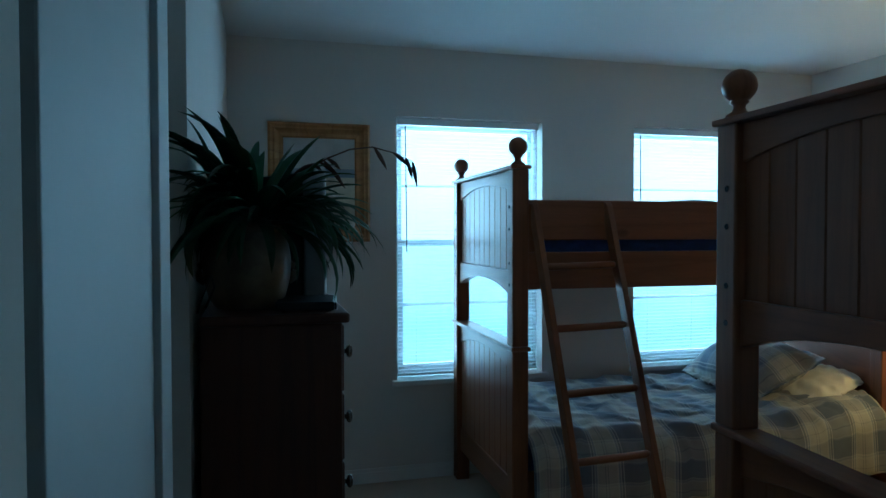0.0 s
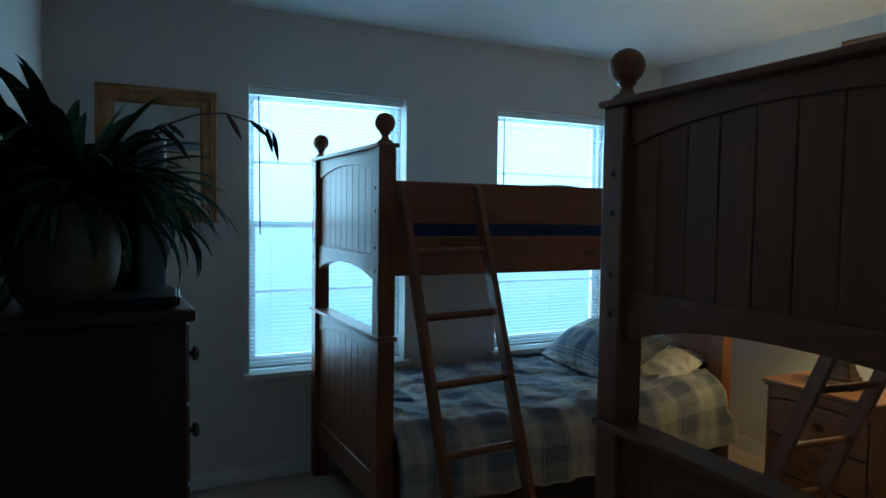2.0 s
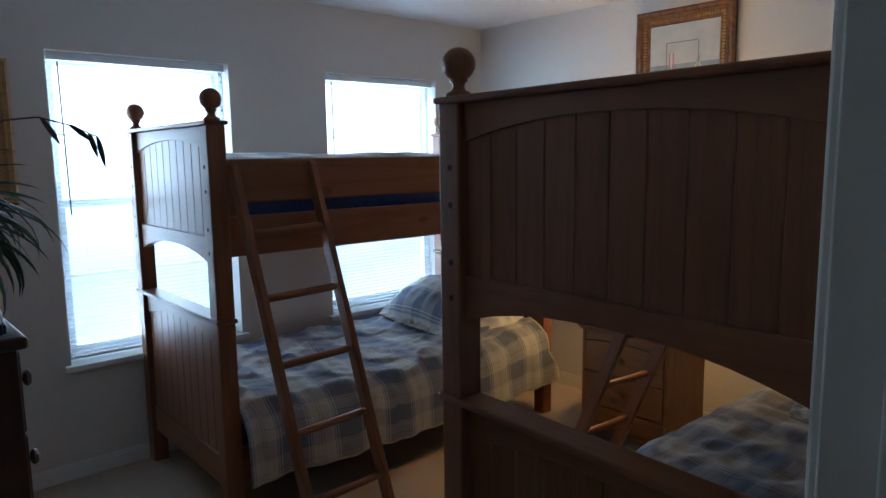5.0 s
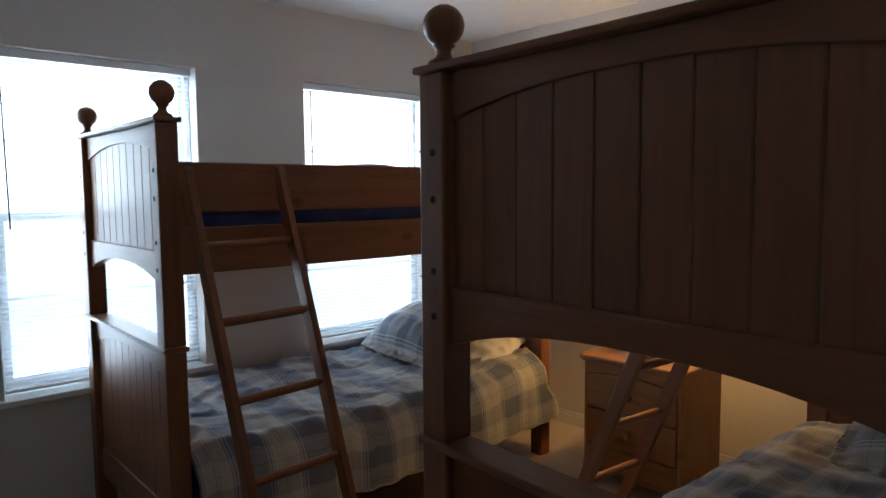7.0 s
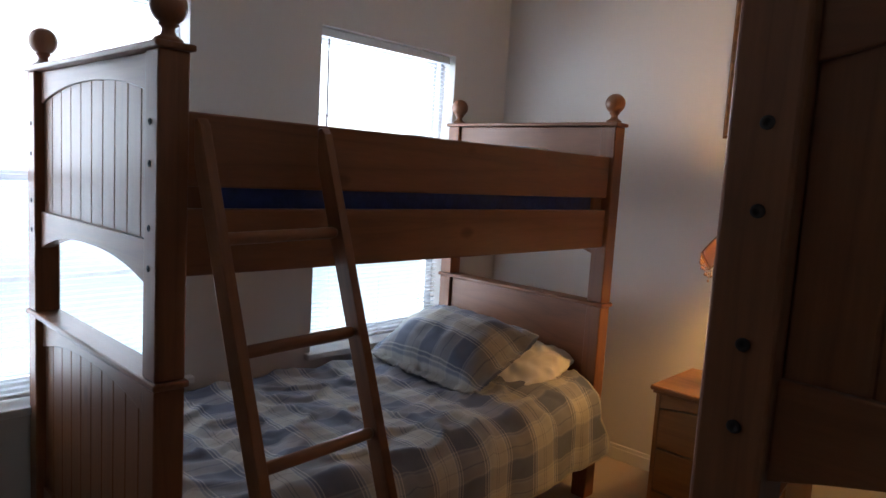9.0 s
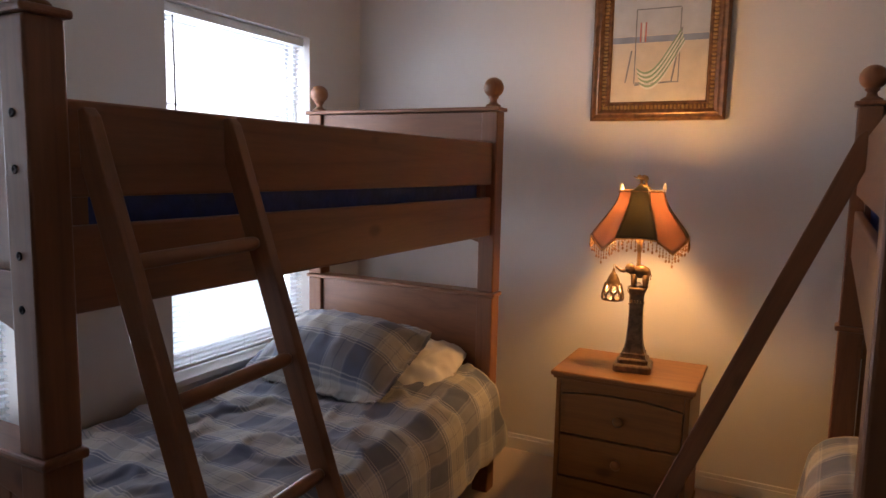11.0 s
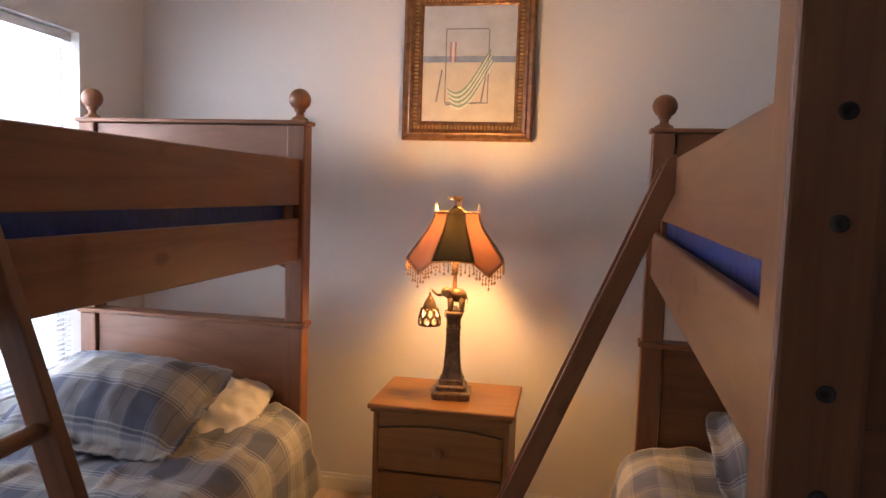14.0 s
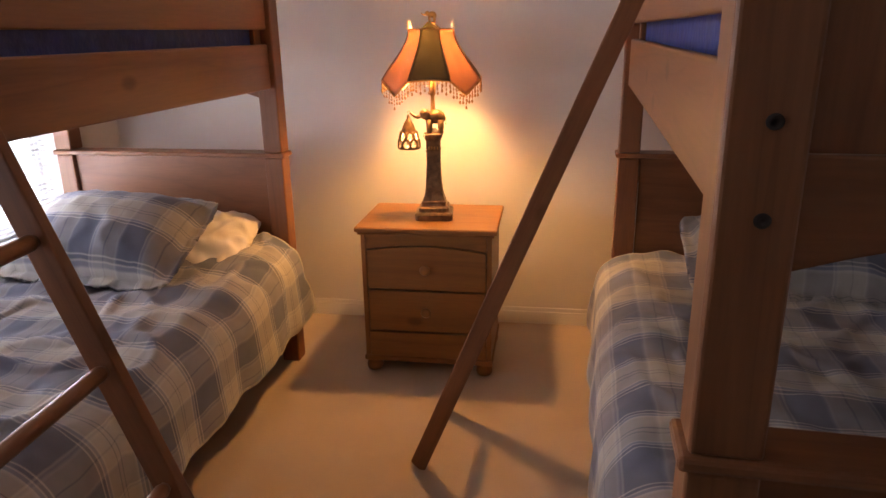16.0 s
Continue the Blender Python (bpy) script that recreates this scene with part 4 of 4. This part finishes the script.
PAPER_SKY = plain("painted_pale_sky", (0.50, 0.51, 0.50), 0.8, 0, 0.12, 9)
PAPER_SEA = plain("painted_grey_blue_sea", (0.27, 0.31, 0.38), 0.8, 0, 0.2, 16)
PAPER_SAND = plain("painted_sand", (0.62, 0.54, 0.40), 0.8, 0, 0.1, 11)
PAPER_GREEN = plain("painted_green_stripe", (0.26, 0.36, 0.22), 0.8, 0, 0.15, 20)
PAPER_PALE = plain("painted_white_stripe", (0.68, 0.66, 0.56), 0.8, 0, 0.06, 20)
PAPER_LINE = plain("painted_grey_line", (0.22, 0.22, 0.22), 0.8, 0, 0.3, 40)
PAPER_RED = plain("painted_red_stripe", (0.50, 0.16, 0.13), 0.8, 0, 0.2, 20)


def beach_picture():
    w, h = 0.583, 0.672
    root = thing("framed_picture", pose(-0.002, -1.592, 1.666, 0, 0, -90), "beach chair watercolour in an ornate bronze frame", "picture", "wall pictures")
    picture_frame(root, w, h, 0.085, (FRAME_BROWN, GOLD, GOLD), True)
    part("backing", box(-w / 2 + 0.06, w / 2 - 0.06, -0.011, -0.002, 0.06, h - 0.06, 0), MAT_PAPER, root, "cream paper sheet")
    y = -0.0135
    x0, x1, zb, zt = -w / 2 + 0.086, w / 2 - 0.086, 0.086, h - 0.086
    flat("painted_sand", rect(x0, x1, zb, zb + 0.255), y, PAPER_SAND, root)
    flat("painted_sea", rect(x0, x1, zb + 0.257, zb + 0.285), y, PAPER_SEA, root)
    flat("painted_sky", rect(x0, x1, zb + 0.287, zt), y, PAPER_SKY, root)
    bx0, bx1, bz0, bz1 = -0.105, 0.085, 0.165, 0.485
    for q in (rect(bx0, bx1, bz0, bz0 + 0.005), rect(bx0, bx1, bz1, bz1 + 0.005), rect(bx0, bx0 + 0.005, bz0, bz1), rect(bx1, bx1 + 0.005, bz0, bz1)):
        flat("painted_line", q, y - 0.0012, PAPER_LINE, root)
    def sling(u, c):
        x = -0.095 + 0.185 * u
        z = 0.235 + 0.16 * u ** 1.9 - 0.06 * math.sin(math.pi * u) * (1 - u)
        return (x + 0.020 * c, z - 0.082 * c * (1 - 0.25 * u))
    for k in range(8):
        c0, c1 = k / 8, (k + 1) / 8
        o = [sling(i / 14, c0) for i in range(15)] + [sling(i / 14, c1) for i in range(14, -1, -1)]
        flat("painted_stripe", o, y - 0.0024, PAPER_GREEN if k % 2 == 0 else PAPER_PALE, root)
    for q in ([(-0.145, 0.17), (-0.138, 0.17), (-0.115, 0.31), (-0.122, 0.31)], [(-0.10, 0.155), (0.06, 0.165), (0.06, 0.172), (-0.10, 0.163)],
              [(0.055, 0.165), (0.062, 0.165), (0.098, 0.40), (0.091, 0.40)]):
        flat("painted_pole", q, y - 0.0024, PAPER_LINE, root)
    for k in range(3):
        flat("painted_towel_stripe", rect(-0.085 + k * 0.011, -0.079 + k * 0.011, 0.345, 0.43), y - 0.0024, PAPER_RED if k != 1 else PAPER_PALE, root)


def sea_picture():
    w, h = 0.545, 0.642
    root = thing("framed_picture", pose(-3.234, -0.002, 1.352), "pale seascape print in a honey-gold wooden frame", "picture", "wall pictures")
    picture_frame(root, w, h, 0.082, (OAK, OAK, OAK), False)
    part("backing", box(-w / 2 + 0.06, w / 2 - 0.06, -0.011, -0.002, 0.06, h - 0.06, 0), MAT_PAPER, root, "pale paper sheet")
    y = -0.0135
    x0, x1 = -w / 2 + 0.083, w / 2 - 0.083
    flat("painted_sky", rect(x0, x1, 0.40, h - 0.083), y, PAPER_SKY, root)
    flat("painted_sea", rect(x0, x1, 0.35, 0.398), y, PAPER_SEA, root)
    flat("painted_sand", rect(x0, x1, 0.083, 0.348), y, PAPER_SAND, root)
    flat("painted_shore_line", [(x0, 0.27), (x1, 0.235), (x1, 0.243), (x0, 0.28)], y - 0.0012, PAPER_PALE, root)


beach_picture()
sea_picture()


# ---- chest of drawers and what stands on it ----
CH_TOP = 1.205


def chest():
    x0, x1, y0, y1 = WEST + 0.018, -3.352, -2.055, -1.335
    cx, cy = (x0 + x1) / 2, (y0 + y1) / 2
    root = thing("chest_of_drawers", pose(cx, cy, 0), "tall dark-stained chest of drawers with metal knobs", "dresser")
    hd, hw = (x1 - x0) / 2, (y1 - y0) / 2
    part("top", box(-hd, hd + 0.018, -hw - 0.015, hw + 0.015, CH_TOP - 0.026, CH_TOP, 0.007, 3), CHEST_Y, root)
    for s in (-1, 1):
        part("side_panel", box(-hd, hd, *sorted((s * hw, s * (hw - 0.022))), 0.06, CH_TOP - 0.0265, 0.003), CHEST_Z, root)
    part("back_panel", box(-hd, -hd + 0.01, -hw + 0.022, hw - 0.022, 0.06, CH_TOP - 0.0265, 0), CHEST_Z, root)
    part("plinth", box(-hd + 0.01, hd + 0.004, -hw - 0.004, hw + 0.004, 0, 0.10, 0.006), CHEST_Y, root)
    knob = None
    rows = 6
    zs = [0.108 + k * (CH_TOP - 0.032 - 0.108) / rows for k in range(rows + 1)]
    for k in range(rows):
        d = part("drawer_front", box(hd - 0.018, hd + 0.008, -hw + 0.024, hw - 0.024, zs[k] + 0.003, zs[k + 1] - 0.003, 0.005), CHEST_Y, root)
        for s in (-0.235, 0.235):
            m = pose(hd + 0.007, s, (zs[k] + zs[k + 1]) / 2, 0, 90, 0)
            if knob is None:
                knob = part("knob", lathe([(0.017, 0), (0.017, 0.003), (0.007, 0.006), (0.006, 0.016), (0.015, 0.020), (0.018, 0.026), (0.013, 0.032), (0.002, 0.034)], 18), CHROME, d, "round metal knob", True)
                knob.matrix_basis = m
            else:
                again("knob", knob, d, m)


def potted_plant():
    rnd = random.Random(11)
    root = thing("potted_plant", pose(-3.583, -1.895, CH_TOP), "bushy silk plant in a brown glazed urn on the chest", "plant")
    prof = [(0.074, 0), (0.082, 0.006), (0.098, 0.03), (0.110, 0.075), (0.114, 0.12), (0.111, 0.15), (0.104, 0.185), (0.100, 0.20), (0.103, 0.206), (0.116, 0.210),
            (0.120, 0.220), (0.117, 0.230), (0.106, 0.232), (0.099, 0.222), (0.096, 0.205)]
    pot = part("pot", lathe(prof, 40), POT, root, "brown glazed earthenware urn with a rolled rim", True)
    for s in (-1, 1):
        pts = [(0.106 * s, 0, 0.120), (0.119 * s, 0, 0.112), (0.123 * s, 0, 0.095), (0.118 * s, 0, 0.078), (0.106 * s, 0, 0.070)]
        part("pot_ear", tube(pts, 0.010, 10), POT, pot, "", True)
    part("moss", lathe([(0.096, 0.196), (0.085, 0.212), (0.05, 0.222), (0.002, 0.225)], 24), SOIL, root, "", True)

    def blade(az, tilt, length, width, droop, base_r, bend=0.0):
        """One strap leaf with a folded midrib, arching outwards."""
        bm = bmesh.new()
        n = 12
        p = Vector((base_r * math.cos(az), base_r * math.sin(az), 0.215))
        e = tilt
        side = Vector((-math.sin(az), math.cos(az), 0))
        twist = rnd.uniform(-0.6, 0.6)
        rows = []
        for i in range(n + 1):
            u = i / n
            az -= bend / n
            side = Vector((-math.sin(az), math.cos(az), 0))
            d = Vector((math.cos(e) * math.cos(az), math.cos(e) * math.sin(az), math.sin(e)))
            nrm = side.cross(d)
            w = width * (math.sin(math.pi * min(1, 0.10 + 0.9 * u)) ** 0.7) * (1 - 0.25 * u)
            s2 = side * math.cos(twist * u) + nrm * math.sin(twist * u)
            n2 = s2.cross(d)
            rows.append([bm.verts.new(p - s2 * w / 2 + n2 * 0.15 * w), bm.verts.new(p), bm.verts.new(p + s2 * w / 2 + n2 * 0.15 * w)])
            p = p + d * (length / n)
            e -= droop / n * (0.4 + 1.2 * u)
        for a, c in zip(rows, rows[1:]):
            for k in (0, 1):
                bm.faces.new((a[k], a[k + 1], c[k + 1], c[k]))
        bmesh.ops.solidify(bm, geom=bm.faces[:], thickness=0.0008)
        pts = [v.co for v in bm.verts]
        lo = min(q.x for q in pts)
        if lo < -0.125 and not bend:
            for v in bm.verts:
                if v.co.x < -0.06:
                    v.co.y -= 1.1 * (-0.06 - v.co.x)
                    v.co.x = -0.06 + (v.co.x + 0.06) * 0.065 / (-0.06 - lo)
        return bm

    for k in range(190):
        az = rnd.uniform(0, 2 * math.pi)
        if 1.38 * math.pi < az < 1.72 * math.pi and rnd.random() < 0.6:
            az += 0.6 * math.pi
        kind = rnd.random()
        if kind < 0.11:
            args = (rnd.uniform(1.0, 1.5), rnd.uniform(0.20, 0.33), rnd.uniform(0.034, 0.056), rnd.uniform(0.6, 1.8))
        elif kind < 0.56:
            args = (rnd.uniform(0.25, 1.0), rnd.uniform(0.18, 0.33), rnd.uniform(0.024, 0.044), rnd.uniform(0.9, 2.6))
        else:
            args = (rnd.uniform(0.3, 0.9), rnd.uniform(0.22, 0.34), rnd.uniform(0.024, 0.042), rnd.uniform(2.0, 3.2))
        part("leaf", blade(az, *args, rnd.uniform(0.005, 0.07)), LEAF, root)
    # leaves that hang past the wall's corner, and a looser outer skirt
    made = 0
    while made < 70:
        kind = rnd.random()
        if kind < 0.7:
            bm = blade(rnd.uniform(1.28, 1.55) * math.pi, rnd.uniform(0.25, 0.95), rnd.uniform(0.28, 0.48), rnd.uniform(0.024, 0.042), rnd.uniform(0.5, 2.1), rnd.uniform(0.02, 0.07), rnd.uniform(0.2, 1.1))
        else:
            bm = blade(rnd.uniform(-0.35, 0.25) * math.pi, rnd.uniform(0.1, 0.7), rnd.uniform(0.26, 0.38), rnd.uniform(0.024, 0.042), rnd.uniform(1.6, 2.8), rnd.uniform(0.02, 0.07), 0.05)
        if any((v.co.x < -0.120 and v.co.y > -0.212) or v.co.x < -0.31 or v.co.y < -0.55 or (v.co.z < 0.004 and v.co.y > -0.2) for v in bm.verts):
            bm.free()
            continue
        part("leaf", bm, LEAF, root)
        made += 1
    # a long thin spray with dry hanging leaves, and smaller reddish tufts
    vine = [(0.03, 0.0, 0.25), (0.09, 0.0, 0.32), (0.15, -0.005, 0.365), (0.21, -0.012, 0.40), (0.27, -0.02, 0.425), (0.33, -0.03, 0.432), (0.39, -0.045, 0.415), (0.435, -0.06, 0.392)]
    v = part("spray_stem", tube(vine, [0.0032, 0.003, 0.0028, 0.0026, 0.0024, 0.002, 0.0018, 0.0012], 6), LEAF_DRY, root, "thin dry arching stem")
    for (x, y, z), ax, ln, down in (((0.435, -0.06, 0.392), 0.1, 0.060, 1.35), ((0.42, -0.055, 0.40), 0.6, 0.05, 1.1), ((0.335, -0.03, 0.431), 0.2, 0.06, 0.9), ((0.385, -0.044, 0.417), 0.2, 0.055, 0.5),
                                    ((0.21, -0.012, 0.40), 0.9, 0.07, 0.2), ((0.19, -0.01, 0.39), -0.5, 0.07, 0.5), ((0.18, -0.01, 0.385), 2.6, 0.07, 0.2), ((0.20, -0.012, 0.395), 0.2, 0.09, 0.8), ((0.17, -0.01, 0.38), -1.2, 0.06, 0.1)):
        bm = bmesh.new()
        d = Vector((math.cos(ax) * math.cos(down), math.sin(ax) * math.cos(down), -math.sin(down)))
        s = d.cross(Vector((0.3, 1, 0.2))).normalized()
        rows = []
        for i in range(7):
            u = i / 6
            w = 0.012 * math.sin(math.pi * min(1, 0.08 + 0.92 * u)) ** 0.8
            c = Vector((x, y, z)) + d * ln * u - Vector((0, 0, 0.012 * u * u))
            rows.append([bm.verts.new(c - s * w / 2), bm.verts.new(c + d.cross(s) * 0.002), bm.verts.new(c + s * w / 2)])
        for a, c in zip(rows, rows[1:]):
            for k in (0, 1):
                bm.faces.new((a[k], a[k + 1], c[k + 1], c[k]))
        bmesh.ops.solidify(bm, geom=bm.faces[:], thickness=0.0008)
        part("dry_leaf", bm, LEAF_DRY, v, "dry brownish leaf")


def television():
    root = thing("television", pose(-3.435, -1.56, CH_TOP, 0, 0, -4), "small television with a silver front on the chest", "television")
    part("cabinet", prism([(-0.19, 0.03), (0.02, 0.015), (0.02, 0.375), (-0.10, 0.36), (-0.19, 0.29)], -0.19, 0.19, "y", 0.008), BLACK, root, "black rear housing")
    fr = bmesh.new()
    box(0.021, 0.085, -0.215, -0.175, 0.012, 0.385, 0.008, bm=fr)
    box(0.021, 0.085, 0.175, 0.215, 0.012, 0.385, 0.008, bm=fr)
    box(0.021, 0.085, -0.175, 0.175, 0.012, 0.075, 0.006, bm=fr)
    box(0.021, 0.085, -0.175, 0.175, 0.350, 0.385, 0.006, bm=fr)
    part("bezel", fr, SILVER, root, "silver plastic front frame")
    part("picture_tube", box(0.03, 0.072, -0.174, 0.174, 0.076, 0.349, 0.01), BLACK, root, "dark glass screen, switched off")
    part("foot", box(-0.12, 0.06, -0.15, 0.15, 0.0, 0.016, 0.003), BLACK, root)


def player():
    root = thing("disc_player", pose(-3.43, -1.94, CH_TOP, 0, 0, -6), "flat black disc player on the chest", "disc player")
    part("case", box(-0.075, 0.07, -0.10, 0.10, 0.004, 0.026, 0.003), BLACK, root)
    part("front_strip", box(0.0705, 0.076, -0.098, 0.098, 0.006, 0.024, 0.002), BLACK, root)
    for sx in (-1, 1):
        for sy in (-1, 1):
            part("foot", lathe([(0.008, 0), (0.008, 0.0038)], 10), BLACK, root).matrix_basis = pose(sx * 0.055, sy * 0.08, 0)


chest()
potted_plant()
television()
player()
cord = link("power_cord", tube([(-3.70, -2.00, 1.208), (-3.69, -2.04, 1.24), (-3.665, -2.03, 1.30), (-3.66, -1.99, 1.27), (-3.685, -1.95, 1.215)], 0.003, 6), CABLE)
tagged(cord, "thin dark cord looped behind the plant pot", "cable")
